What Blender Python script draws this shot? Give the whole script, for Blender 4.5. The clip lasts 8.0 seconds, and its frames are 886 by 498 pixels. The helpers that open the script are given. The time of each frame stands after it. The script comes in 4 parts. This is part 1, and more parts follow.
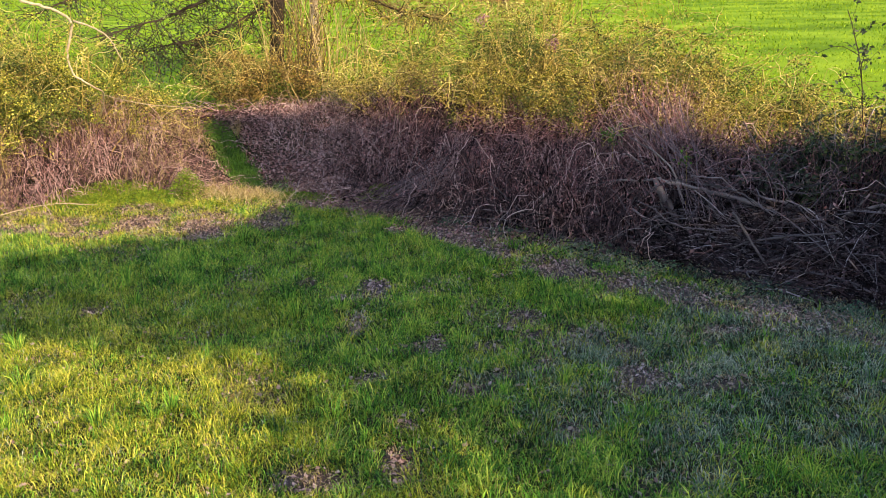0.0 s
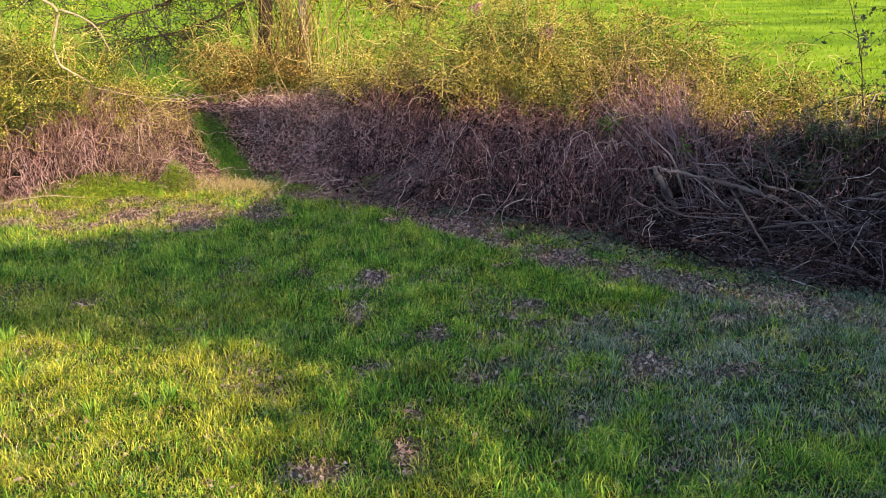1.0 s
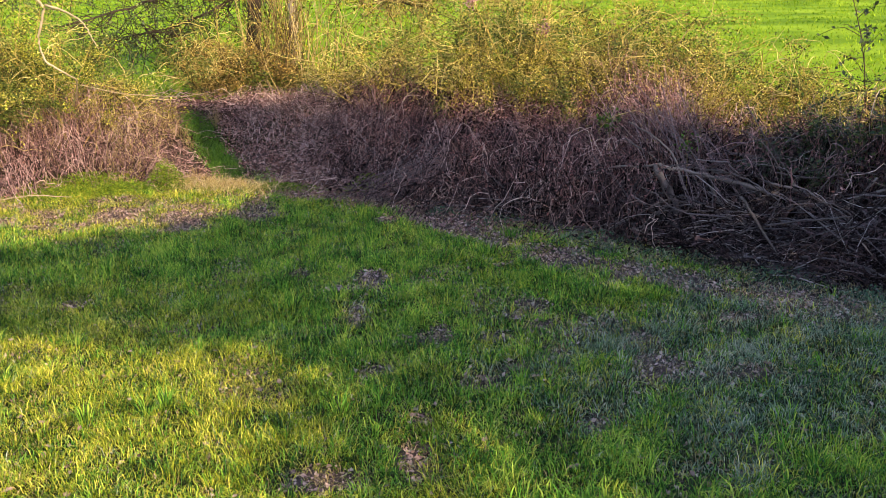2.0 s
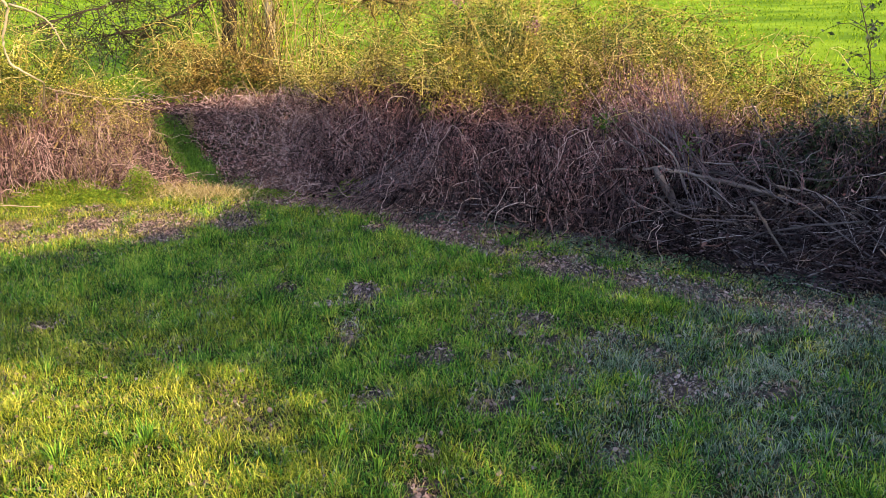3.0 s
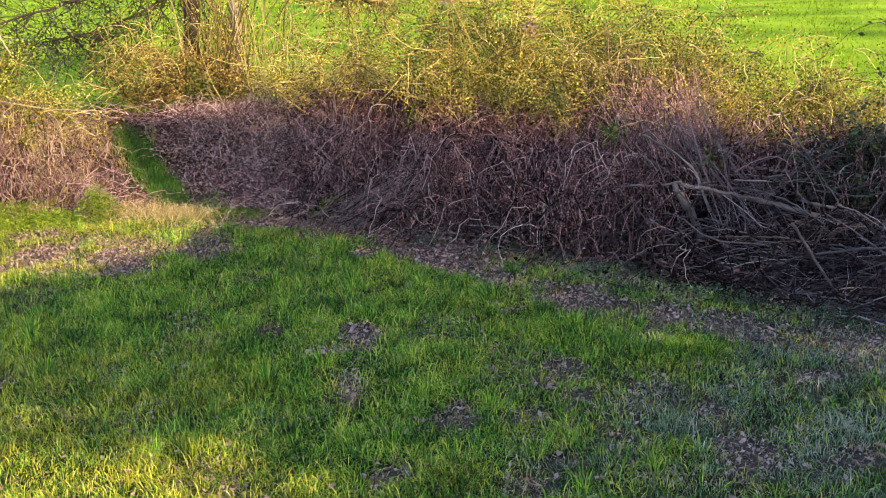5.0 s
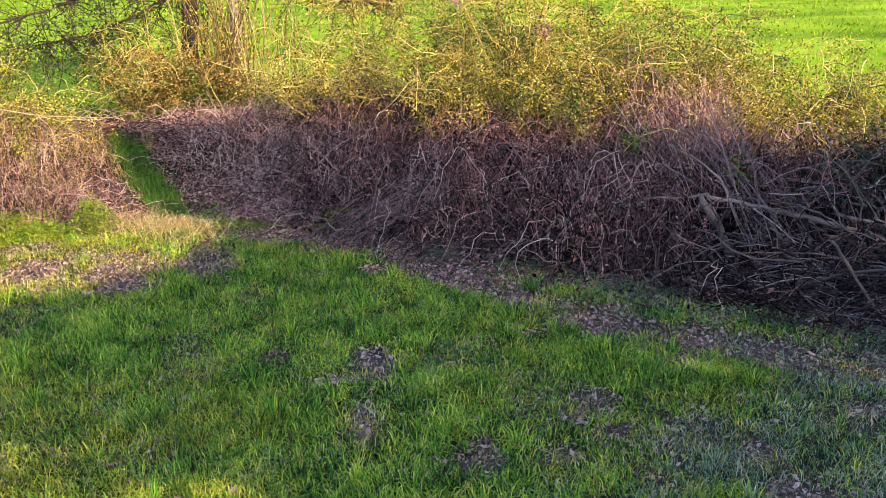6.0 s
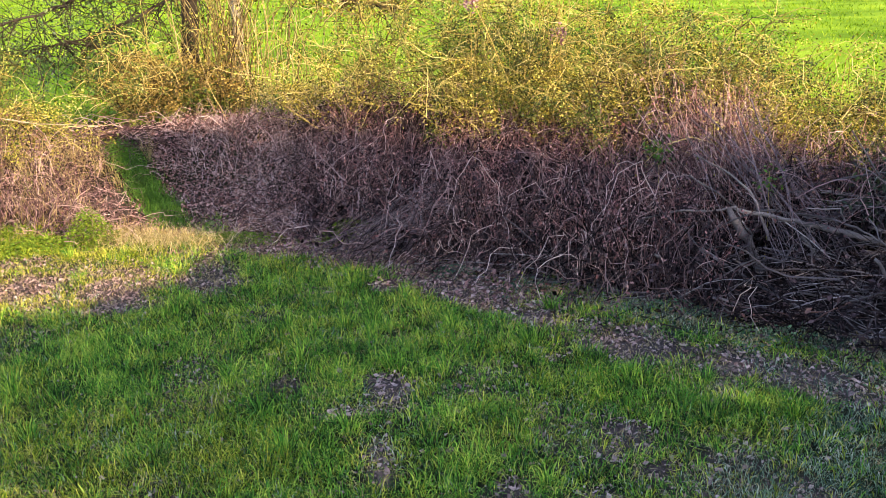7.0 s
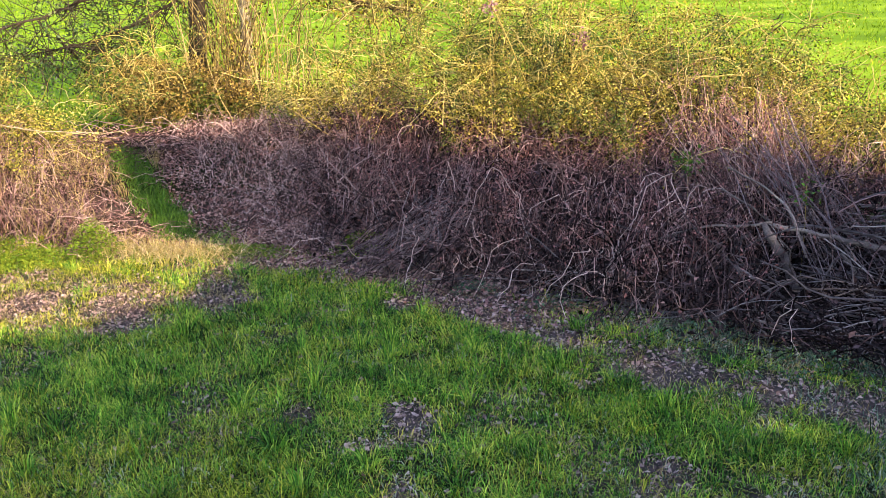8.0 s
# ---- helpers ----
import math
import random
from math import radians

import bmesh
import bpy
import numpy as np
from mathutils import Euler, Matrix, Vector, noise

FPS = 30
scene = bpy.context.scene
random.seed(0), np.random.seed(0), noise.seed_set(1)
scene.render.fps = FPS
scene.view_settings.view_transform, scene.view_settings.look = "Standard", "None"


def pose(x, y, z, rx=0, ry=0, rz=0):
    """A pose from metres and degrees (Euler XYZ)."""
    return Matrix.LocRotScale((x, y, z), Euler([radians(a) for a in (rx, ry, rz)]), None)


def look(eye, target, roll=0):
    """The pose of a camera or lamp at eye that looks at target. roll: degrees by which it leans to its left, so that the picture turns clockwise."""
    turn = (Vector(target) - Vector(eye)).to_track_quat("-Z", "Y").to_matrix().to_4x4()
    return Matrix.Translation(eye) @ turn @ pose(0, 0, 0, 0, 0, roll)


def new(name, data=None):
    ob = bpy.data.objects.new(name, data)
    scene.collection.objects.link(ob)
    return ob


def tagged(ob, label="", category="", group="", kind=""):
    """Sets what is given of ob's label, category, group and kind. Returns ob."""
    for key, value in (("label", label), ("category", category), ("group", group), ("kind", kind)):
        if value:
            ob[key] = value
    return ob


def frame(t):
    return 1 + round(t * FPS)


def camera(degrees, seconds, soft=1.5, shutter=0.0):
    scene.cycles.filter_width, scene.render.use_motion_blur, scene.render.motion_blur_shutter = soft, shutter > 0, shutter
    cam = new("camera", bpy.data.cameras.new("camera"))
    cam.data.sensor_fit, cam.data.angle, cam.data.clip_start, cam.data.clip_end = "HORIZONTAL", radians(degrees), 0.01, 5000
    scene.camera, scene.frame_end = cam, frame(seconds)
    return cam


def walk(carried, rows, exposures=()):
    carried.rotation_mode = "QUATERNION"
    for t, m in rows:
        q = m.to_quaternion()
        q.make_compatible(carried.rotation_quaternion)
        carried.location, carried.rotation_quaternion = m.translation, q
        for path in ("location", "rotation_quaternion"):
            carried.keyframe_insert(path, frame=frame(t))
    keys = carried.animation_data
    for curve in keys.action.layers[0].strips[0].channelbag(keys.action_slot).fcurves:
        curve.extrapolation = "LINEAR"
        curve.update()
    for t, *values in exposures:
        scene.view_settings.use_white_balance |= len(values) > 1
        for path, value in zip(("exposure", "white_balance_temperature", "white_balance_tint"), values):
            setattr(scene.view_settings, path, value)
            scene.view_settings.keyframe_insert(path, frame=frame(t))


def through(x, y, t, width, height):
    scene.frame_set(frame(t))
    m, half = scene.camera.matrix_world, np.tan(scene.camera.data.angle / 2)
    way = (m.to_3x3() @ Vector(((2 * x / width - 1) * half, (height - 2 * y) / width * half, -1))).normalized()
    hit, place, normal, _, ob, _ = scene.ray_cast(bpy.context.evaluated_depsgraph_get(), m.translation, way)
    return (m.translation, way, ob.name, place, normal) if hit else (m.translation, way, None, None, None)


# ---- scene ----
cam = camera(47.7, 8.0, soft=0.4)
PATH = [
    (0, (0.018, 0.015, 3.454), (0.017, 1.943, 2.922), -1.1),
    (0.5, (-0.073, 0.133, 3.363), (-0.058, 2.061, 2.829), -1.2),
    (1, (-0.173, 0.193, 3.304), (-0.139, 2.12, 2.768), -1.1),
    (1.5, (-0.254, 0.286, 3.256), (-0.204, 2.212, 2.718), -1.2),
    (1.7, (-0.284, 0.339, 3.243), (-0.229, 2.265, 2.706), -1.1),
    (2.8, (-0.494, 0.927, 3.143), (-0.387, 2.853, 2.614), -1.3),
    (3, (-0.531, 1.086, 3.156), (-0.413, 3.01, 2.621), -1.3),
    (3.5, (-0.627, 1.403, 3.143), (-0.479, 3.324, 2.608), -1.4),
    (4, (-0.725, 1.742, 3.143), (-0.545, 3.66, 2.604), -1.5),
    (4.5, (-0.798, 2.066, 3.147), (-0.605, 3.981, 2.606), -1.5),
    (4.7, (-0.829, 2.197, 3.16), (-0.633, 4.112, 2.617), -1.5),
    (5.8, (-0.952, 2.903, 3.178), (-0.749, 4.817, 2.634), -1.7),
    (6, (-0.974, 3.02, 3.176), (-0.77, 4.934, 2.633), -1.6),
    (6.5, (-1.027, 3.292, 3.181), (-0.82, 5.206, 2.638), -1.7),
    (7, (-1.078, 3.58, 3.196), (-0.871, 5.494, 2.653), -1.7),
    (7.5, (-1.11, 3.826, 3.211), (-0.906, 5.74, 2.668), -1.8),
    (8, (-1.152, 4.09, 3.226), (-0.957, 6.005, 2.683), -1.7),
]
walk(cam, [(t, look(eye, target, roll)) for t, eye, target, roll in PATH], exposures=[(0, 1.12, 6350, 18), (4, 1.26, 6350, 18), (8, 1.57, 6250, 18)])

# ---- world, sun, exposure ----
SUN_WAY = Vector((0.6, -0.8, 0.0))           # level way towards the sun
SUN_HIGH = radians(27.0)
world = bpy.data.worlds.new("world")
scene.world = world
world.use_nodes = True
wn = world.node_tree.nodes
sky = wn.new("ShaderNodeTexSky")
sky.sky_type = "NISHITA"
sky.sun_disc = False
sky.sun_elevation = SUN_HIGH
sky.sun_rotation = math.atan2(SUN_WAY.x, SUN_WAY.y)
world.node_tree.links.new(sky.outputs[0], wn["Background"].inputs[0])
wn["Background"].inputs[1].default_value = 0.15
lamp = bpy.data.lights.new("sun", "SUN")
lamp.energy, lamp.angle, lamp.color = 4.2, radians(0.6), (1.0, 0.76, 0.43)
sun = new("sun", lamp)
sun.matrix_world = look((SUN_WAY * math.cos(SUN_HIGH) + Vector((0, 0, math.sin(SUN_HIGH)))) * 60, (0, 0, 0))

rng = np.random.default_rng(7)
TAU = 2 * math.pi


# ---- materials ----
def ramp_material(name, colours, rough=0.6, through=0.0, grain=40.0, patch=0.6, bump=0.0, island=True, strength=0.35, amp=1.1, gloss=None, stops=None):
    """Colours picked piece by piece, with fine grain and broad patches."""
    m = bpy.data.materials.new(name)
    m.use_nodes = True
    t = m.node_tree
    n, link = t.nodes, t.links.new
    n.clear()
    out = n.new("ShaderNodeOutputMaterial")
    ramp = n.new("ShaderNodeValToRGB")
    el = ramp.color_ramp.elements
    while len(el) < len(colours):
        el.new(0.5)
    for i, c in enumerate(colours):
        el[i].position = stops[i] if stops else i / max(1, len(colours) - 1)
        el[i].color = (*c, 1)
    geo = n.new("ShaderNodeNewGeometry")
    big = n.new("ShaderNodeTexNoise")
    big.inputs["Scale"].default_value = patch
    big.inputs["Detail"].default_value = 3
    link(geo.outputs["Position"], big.inputs["Vector"])
    mix = n.new("ShaderNodeMath")
    mix.operation = "MULTIPLY_ADD"
    link(big.outputs[0], mix.inputs[0])
    mix.inputs[1].default_value = amp if island else 2.2
    mix.inputs[2].default_value = -amp / 2 if island else -0.6
    if island:
        add = n.new("ShaderNodeMath")
        add.operation = "ADD"
        link(mix.outputs[0], add.inputs[0])
        link(geo.outputs["Random Per Island"], add.inputs[1])
        link(add.outputs[0], ramp.inputs[0])
    else:
        link(mix.outputs[0], ramp.inputs[0])
    fine = n.new("ShaderNodeTexNoise")
    fine.inputs["Scale"].default_value = grain
    fine.inputs["Detail"].default_value = 4
    link(geo.outputs["Position"], fine.inputs["Vector"])
    val = n.new("ShaderNodeMapRange")
    val.inputs[1].default_value, val.inputs[2].default_value = 0.25, 0.75
    val.inputs[3].default_value, val.inputs[4].default_value = 1 - strength, 1 + strength
    link(fine.outputs[0], val.inputs[0])
    hue = n.new("ShaderNodeHueSaturation")
    link(val.outputs[0], hue.inputs["Value"])
    link(ramp.outputs[0], hue.inputs["Color"])
    bs = n.new("ShaderNodeBsdfPrincipled")
    bs.inputs["Roughness"].default_value = rough
    bs.inputs["Specular IOR Level"].default_value = gloss if gloss is not None else 0.15 if rough > 0.75 else 0.35
    link(hue.outputs[0], bs.inputs["Base Color"])
    if bump:
        b = n.new("ShaderNodeBump")
        b.inputs["Strength"].default_value = 0.6
        b.inputs["Distance"].default_value = bump
        link(fine.outputs[0], b.inputs["Height"])
        link(b.outputs[0], bs.inputs["Normal"])
    if through:
        tr = n.new("ShaderNodeBsdfTranslucent")
        link(hue.outputs[0], tr.inputs[0])
        ms = n.new("ShaderNodeMixShader")
        ms.inputs[0].default_value = through
        link(bs.outputs[0], ms.inputs[1])
        link(tr.outputs[0], ms.inputs[2])
        link(ms.outputs[0], out.inputs[0])
    else:
        link(bs.outputs[0], out.inputs[0])
    return m


M_LUSH = ramp_material("lush_grass", [(0.009, 0.034, 0.007), (0.075, 0.235, 0.028), (0.22, 0.475, 0.045), (0.60, 0.69, 0.10)], 0.5, 0.3, 25, 2.2, amp=1.7, gloss=0.15)
M_DULL = ramp_material("dull_grass", [(0.034, 0.068, 0.040), (0.125, 0.205, 0.118), (0.27, 0.365, 0.225), (0.60, 0.61, 0.46)], 0.6, 0.25, 25, 2.2, amp=1.4, gloss=0.15)
M_STRAW = ramp_material("straw", [(0.22, 0.155, 0.06), (0.39, 0.295, 0.125), (0.60, 0.49, 0.24)], 0.6, 0.2, 25, 0.9)
M_FIELD = ramp_material("field_grass", [(0.055, 0.13, 0.003), (0.195, 0.325, 0.009), (0.42, 0.55, 0.035)], 0.6, 0.3, 8, 0.5, amp=1.6, gloss=0.0)
M_LITTER = ramp_material("dead_leaf", [(0.04, 0.024, 0.021), (0.20, 0.126, 0.110), (0.37, 0.252, 0.220), (0.56, 0.42, 0.37)], 0.75, 0.1, 60, 1.5, amp=0.8)
M_CANE = ramp_material("bramble_cane", [(0.024, 0.013, 0.013), (0.15, 0.089, 0.085), (0.39, 0.255, 0.235), (0.84, 0.64, 0.57)], 0.7, 0, 30, 0.9, amp=0.4, stops=[0, 0.45, 0.82, 1.0], gloss=0.1)
M_CANE_L = ramp_material("withered_cane", [(0.05, 0.022, 0.026), (0.19, 0.098, 0.104), (0.40, 0.235, 0.235), (0.72, 0.53, 0.49)], 0.6, 0, 30, 0.9, amp=0.6)
M_BRLEAF = ramp_material("bramble_leaf", [(0.026, 0.011, 0.010), (0.115, 0.046, 0.042), (0.27, 0.115, 0.10), (0.50, 0.29, 0.25)], 0.6, 0.15, 40, 0.8, amp=0.6)
M_GREY = ramp_material("weathered_branch", [(0.02, 0.016, 0.017), (0.085, 0.069, 0.070), (0.21, 0.176, 0.176), (0.46, 0.40, 0.38)], 0.85, 0, 45, 1.2, 0.004, amp=0.4, stops=[0, 0.45, 0.82, 1.0], gloss=0.05)
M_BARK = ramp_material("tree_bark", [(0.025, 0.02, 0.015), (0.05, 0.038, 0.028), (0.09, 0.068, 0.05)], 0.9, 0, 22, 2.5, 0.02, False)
M_PALE = ramp_material("pale_bark", [(0.24, 0.185, 0.11), (0.36, 0.29, 0.18), (0.48, 0.40, 0.26)], 0.7, 0, 30, 2.0, 0.004)
M_WITHY = ramp_material("yellow_twig", [(0.035, 0.024, 0.007), (0.19, 0.138, 0.034), (0.47, 0.36, 0.10), (0.82, 0.68, 0.27)], 0.6, 0, 30, 0.9, amp=0.6, gloss=0.15)
M_SHRUB = ramp_material("shrub_leaf", [(0.018, 0.019, 0.003), (0.160, 0.140, 0.012), (0.46, 0.385, 0.04), (0.84, 0.75, 0.22)], 0.5, 0.25, 30, 1.1, amp=0.6, gloss=0.15)
M_GREEN = ramp_material("green_leaf", [(0.04, 0.11, 0.012), (0.09, 0.22, 0.02), (0.19, 0.34, 0.035)], 0.5, 0.3, 30, 1.1)
M_DARKLEAF = ramp_material("dark_leaf", [(0.012, 0.022, 0.012), (0.03, 0.05, 0.022), (0.06, 0.08, 0.035)], 0.45, 0.15, 30, 1.1)
M_IVY = ramp_material("ivy_leaf", [(0.012, 0.024, 0.010), (0.03, 0.062, 0.018), (0.07, 0.12, 0.03), (0.16, 0.20, 0.05)], 0.4, 0.15, 30, 1.1)
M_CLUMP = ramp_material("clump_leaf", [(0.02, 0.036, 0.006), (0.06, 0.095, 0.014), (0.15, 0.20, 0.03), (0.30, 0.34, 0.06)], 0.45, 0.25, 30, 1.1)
# darkened copies of the canes, painting the shade inside hedge, pile and bank
M_INNERSHADE = ramp_material("shaded_inner_cane", [(0.006, 0.004, 0.004), (0.03, 0.019, 0.020), (0.11, 0.072, 0.074)], 0.8, 0, 30, 0.7, gloss=0.05)
M_BANKSHADE = ramp_material("shaded_bank_cane", [(0.018, 0.010, 0.010), (0.055, 0.030, 0.030), (0.13, 0.075, 0.07)], 0.8, 0, 30, 0.7)
# paler copy of the tree bark, with sunlight put into its colour
M_BARK_LIT = ramp_material("sunlit_bark", [(0.20, 0.16, 0.11), (0.36, 0.30, 0.20), (0.52, 0.44, 0.31)], 0.85, 0, 25, 2.5, 0.01, False)
# yellowish grass, also used to colour sunlight into the lit patches
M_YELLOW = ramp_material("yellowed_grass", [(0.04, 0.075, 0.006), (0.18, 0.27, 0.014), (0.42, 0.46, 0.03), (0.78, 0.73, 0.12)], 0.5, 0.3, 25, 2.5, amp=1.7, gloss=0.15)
M_DEAD = ramp_material("dead_wood", [(0.045, 0.036, 0.036), (0.115, 0.094, 0.092), (0.25, 0.208, 0.195)], 0.85, 0, 60, 3.0, 0.006, False, gloss=0.1)
M_DEADPALE = ramp_material("bleached_wood", [(0.085, 0.069, 0.064), (0.19, 0.156, 0.144), (0.36, 0.30, 0.27)], 0.85, 0, 60, 3.0, 0.006, False, gloss=0.1)
M_PINK = ramp_material("purple_leaf", [(0.10, 0.035, 0.05), (0.26, 0.11, 0.14), (0.50, 0.30, 0.31)], 0.6, 0.2, 40, 0.8)
M_TEAL = ramp_material("shade_weed", [(0.02, 0.05, 0.03), (0.05, 0.12, 0.06), (0.12, 0.22, 0.10)], 0.5, 0.25, 30, 1.1)
M_PALESTRAW = ramp_material("bleached_straw", [(0.34, 0.25, 0.085), (0.56, 0.44, 0.18), (0.80, 0.67, 0.36)], 0.6, 0.2, 25, 0.9)
M_RED = ramp_material("red_leaf", [(0.08, 0.028, 0.028), (0.24, 0.09, 0.085), (0.40, 0.175, 0.16), (0.60, 0.37, 0.32)], 0.55, 0.15, 40, 0.8, amp=0.6)
M_OLIVE = ramp_material("olive_leaf", [(0.02, 0.034, 0.004), (0.16, 0.18, 0.014), (0.44, 0.43, 0.035), (0.76, 0.70, 0.14)], 0.42, 0.25, 30, 1.3, amp=0.7)
M_SHOOT = ramp_material("tan_shoot", [(0.05, 0.032, 0.014), (0.17, 0.115, 0.045), (0.34, 0.25, 0.10), (0.60, 0.47, 0.22)], 0.65, 0, 30, 1.2, amp=0.6, gloss=0.15)
M_BROWNLEAF = ramp_material("golden_brown_leaf", [(0.04, 0.028, 0.008), (0.15, 0.10, 0.02), (0.32, 0.22, 0.045), (0.56, 0.42, 0.12)], 0.5, 0.2, 30, 1.3, amp=0.7)
M_MOSS = ramp_material("moss_plant", [(0.08, 0.16, 0.008), (0.16, 0.26, 0.012), (0.28, 0.36, 0.025)], 0.6, 0.3, 30, 1.5)


# ---- mesh helpers ----
def link_mesh(name, verts, faces, material, parent=None, label="", smooth=False):
    """One mesh object from arrays of points and of faces with equal corners."""
    verts, faces = np.asarray(verts, np.float32), np.asarray(faces, np.int32)
    me = bpy.data.meshes.new(name)
    me.vertices.add(len(verts))
    me.vertices.foreach_set("co", verts.ravel())
    k = faces.shape[1]
    me.loops.add(faces.size)
    me.loops.foreach_set("vertex_index", faces.ravel())
    me.polygons.add(len(faces))
    me.polygons.foreach_set("loop_start", np.arange(0, faces.size, k, dtype=np.int32))
    me.update(calc_edges=True)
    me.materials.append(material)
    if smooth:
        me.polygons.foreach_set("use_smooth", np.ones(len(faces), bool))
    ob = new(name, me)
    if parent:
        ob.parent = parent
        ob.location = (0, 0, 0) if parent.parent else -parent.location
    if label:
        tagged(ob, label)
    return ob


def thing(name, at, label, category, group="", kind=""):
    ob = new(name)
    ob.location = at
    ob.empty_display_size = 0.1
    return tagged(ob, label, category, group, kind)


def tube_arrays(paths, radii, k=3):
    """Points and quads of tubes along paths (n, s, 3) with radii (n, s)."""
    paths = np.asarray(paths, float)
    n, s, _ = paths.shape
    tan = np.gradient(paths, axis=1)
    tan /= np.linalg.norm(tan, axis=2, keepdims=True) + 1e-9
    ref = np.where(np.abs(tan[..., 2:3]) < 0.8, np.array([0, 0, 1.0]), np.array([1.0, 0, 0]))
    ref = np.repeat(ref[:, :1], s, axis=1)
    a = np.cross(tan, ref)
    a /= np.linalg.norm(a, axis=2, keepdims=True) + 1e-9
    b = np.cross(tan, a)
    ang = np.arange(k) * TAU / k
    ring = a[:, :, None] * np.cos(ang)[:, None] + b[:, :, None] * np.sin(ang)[:, None]
    v = paths[:, :, None] + ring * np.asarray(radii)[:, :, None, None]
    base = (np.arange(n) * s * k)[:, None, None] + (np.arange(s - 1) * k)[None, :, None]
    i, j = np.arange(k), (np.arange(k) + 1) % k
    f = np.stack([base + i, base + j, base + j + k, base + i + k], axis=-1)
    return v.reshape(-1, 3), f.reshape(-1, 4)


def strands(start, way, length, s=5, droop=0.3, wiggle=0.15):
    """Curved lines (n, s, 3) from start along way, sagging and wandering."""
    n = len(start)
    way = way / (np.linalg.norm(way, axis=1, keepdims=True) + 1e-9)
    step = (np.asarray(length) / (s - 1))[:, None]
    p, out = start.copy(), [start.copy()]
    for _ in range(s - 1):
        way = way + rng.normal(0, wiggle, (n, 3))
        way[:, 2] -= droop / (s - 1) * (1 if np.isscalar(droop) else 1)
        way /= np.linalg.norm(way, axis=1, keepdims=True) + 1e-9
        p = p + way * step
        out.append(p.copy())
    return np.stack(out, 1)


def taper(n, s, r0, tip=0.4):
    return np.asarray(r0).reshape(-1, 1) * np.linspace(1, tip, s)[None] * np.ones((n, 1))


def leaf_arrays(at, size, flat=0.0, shape=0.55):
    """Folded four-cornered leaves of two triangles each, turned at random; flat: how level they lie."""
    n = len(at)
    nrm = rng.normal(0, 1, (n, 3))
    nrm[:, 2] = np.abs(nrm[:, 2]) + flat * 3
    nrm /= np.linalg.norm(nrm, axis=1, keepdims=True)
    a = np.cross(nrm, rng.normal(0, 1, (n, 3)))
    a /= np.linalg.norm(a, axis=1, keepdims=True) + 1e-9
    b = np.cross(nrm, a)
    size = np.asarray(size).reshape(-1, 1) * np.ones((n, 1))
    fold = nrm * size * 0.22
    v = np.stack([at - a * size, at + b * size * shape + fold, at + a * size, at - b * size * shape + fold], 1)
    q = np.arange(n)[:, None] * 4
    f = np.concatenate([q + [0, 1, 2], q + [0, 2, 3]], 0)
    return v.reshape(-1, 3), f


def blade_arrays(at, height, width, lean, out=None):
    """Grass blades: an arching tapered strip of three triangles, leaning out of their tuft."""
    n = len(at)
    ang, side = rng.uniform(0, TAU, n), rng.uniform(0, TAU, n)
    if out is not None:
        ang = out + rng.normal(0, 0.6, n)
    d = np.stack([np.cos(ang), np.sin(ang), np.zeros(n)], 1)
    w = np.stack([np.cos(side), np.sin(side), np.zeros(n)], 1) * (np.asarray(width) / 2).reshape(-1, 1)
    h = np.asarray(height).reshape(-1, 1)
    lean = np.asarray(lean).reshape(-1, 1)
    up = np.array([0, 0, 1.0])
    mid = at + up * h * 0.55 * np.sqrt(np.maximum(0.05, 1 - lean ** 2 * 0.4)) + d * h * lean * 0.3
    tip = at + up * h * np.maximum(0.15, 1 - lean ** 2 * 0.7) + d * h * lean
    v = np.stack([at - w * 0.6, at + w * 0.6, mid - w, mid + w, tip], 1)
    q = np.arange(n)[:, None] * 5
    f = np.concatenate([q + [0, 1, 3], q + [0, 3, 2], q + [2, 3, 4]], 0)
    return v.reshape(-1, 3), f


def joined(parts):
    vs, fs, k = [], [], 0
    for v, f in parts:
        vs.append(v)
        fs.append(f + k)
        k += len(v)
    return np.concatenate(vs), np.concatenate(fs)


_grid = np.random.default_rng(3).random((64, 64))


def vnoise(x, y, scale):
    """Smooth noise 0..1 over the plan, with patches about scale metres wide."""
    x, y = np.asarray(x) / scale + 100.3, np.asarray(y) / scale + 57.7
    i, j = np.floor(x).astype(int), np.floor(y).astype(int)
    fx, fy = x - i, y - j
    fx, fy = fx * fx * (3 - 2 * fx), fy * fy * (3 - 2 * fy)
    g = lambda a, b: _grid[a % 64, b % 64]
    return (g(i, j) * (1 - fx) + g(i + 1, j) * fx) * (1 - fy) + (g(i, j + 1) * (1 - fx) + g(i + 1, j + 1) * fx) * fy


def smooth(a, b, x):
    t = np.clip((np.asarray(x, float) - a) / (np.asarray(b, float) - a), 0, 1)
    return t * t * (3 - 2 * t)


# ---- the plan ----
HEDGE_X = [-14, -9, -6.9, -6.1, -5.7, -5.2, -4.7, -4.2, -3.6, -2.4, -2.0, -1.4, -0.7, -0.1, 0.8, 1.4, 2.0, 2.5, 3.1, 3.4, 4.0, 4.45, 6, 12]
HEDGE_Y = [14.5, 15.0, 15.2, 15.3, 16.2, 16.6, 16.3, 16.0, 16.1, 15.9, 15.75, 15.4, 14.8, 14.05, 13.4, 12.7, 12.05, 11.45, 10.85, 10.6, 9.95, 9.45, 7.7, 2.4]


def behind(x, y):
    """Metres behind the front foot of the hedge (in front: minus)."""
    return (np.asarray(y) - np.interp(x, HEDGE_X, HEDGE_Y)) * np.interp(x, [-4, -1, 1, 12], [1, 0.9, 0.75, 0.72])


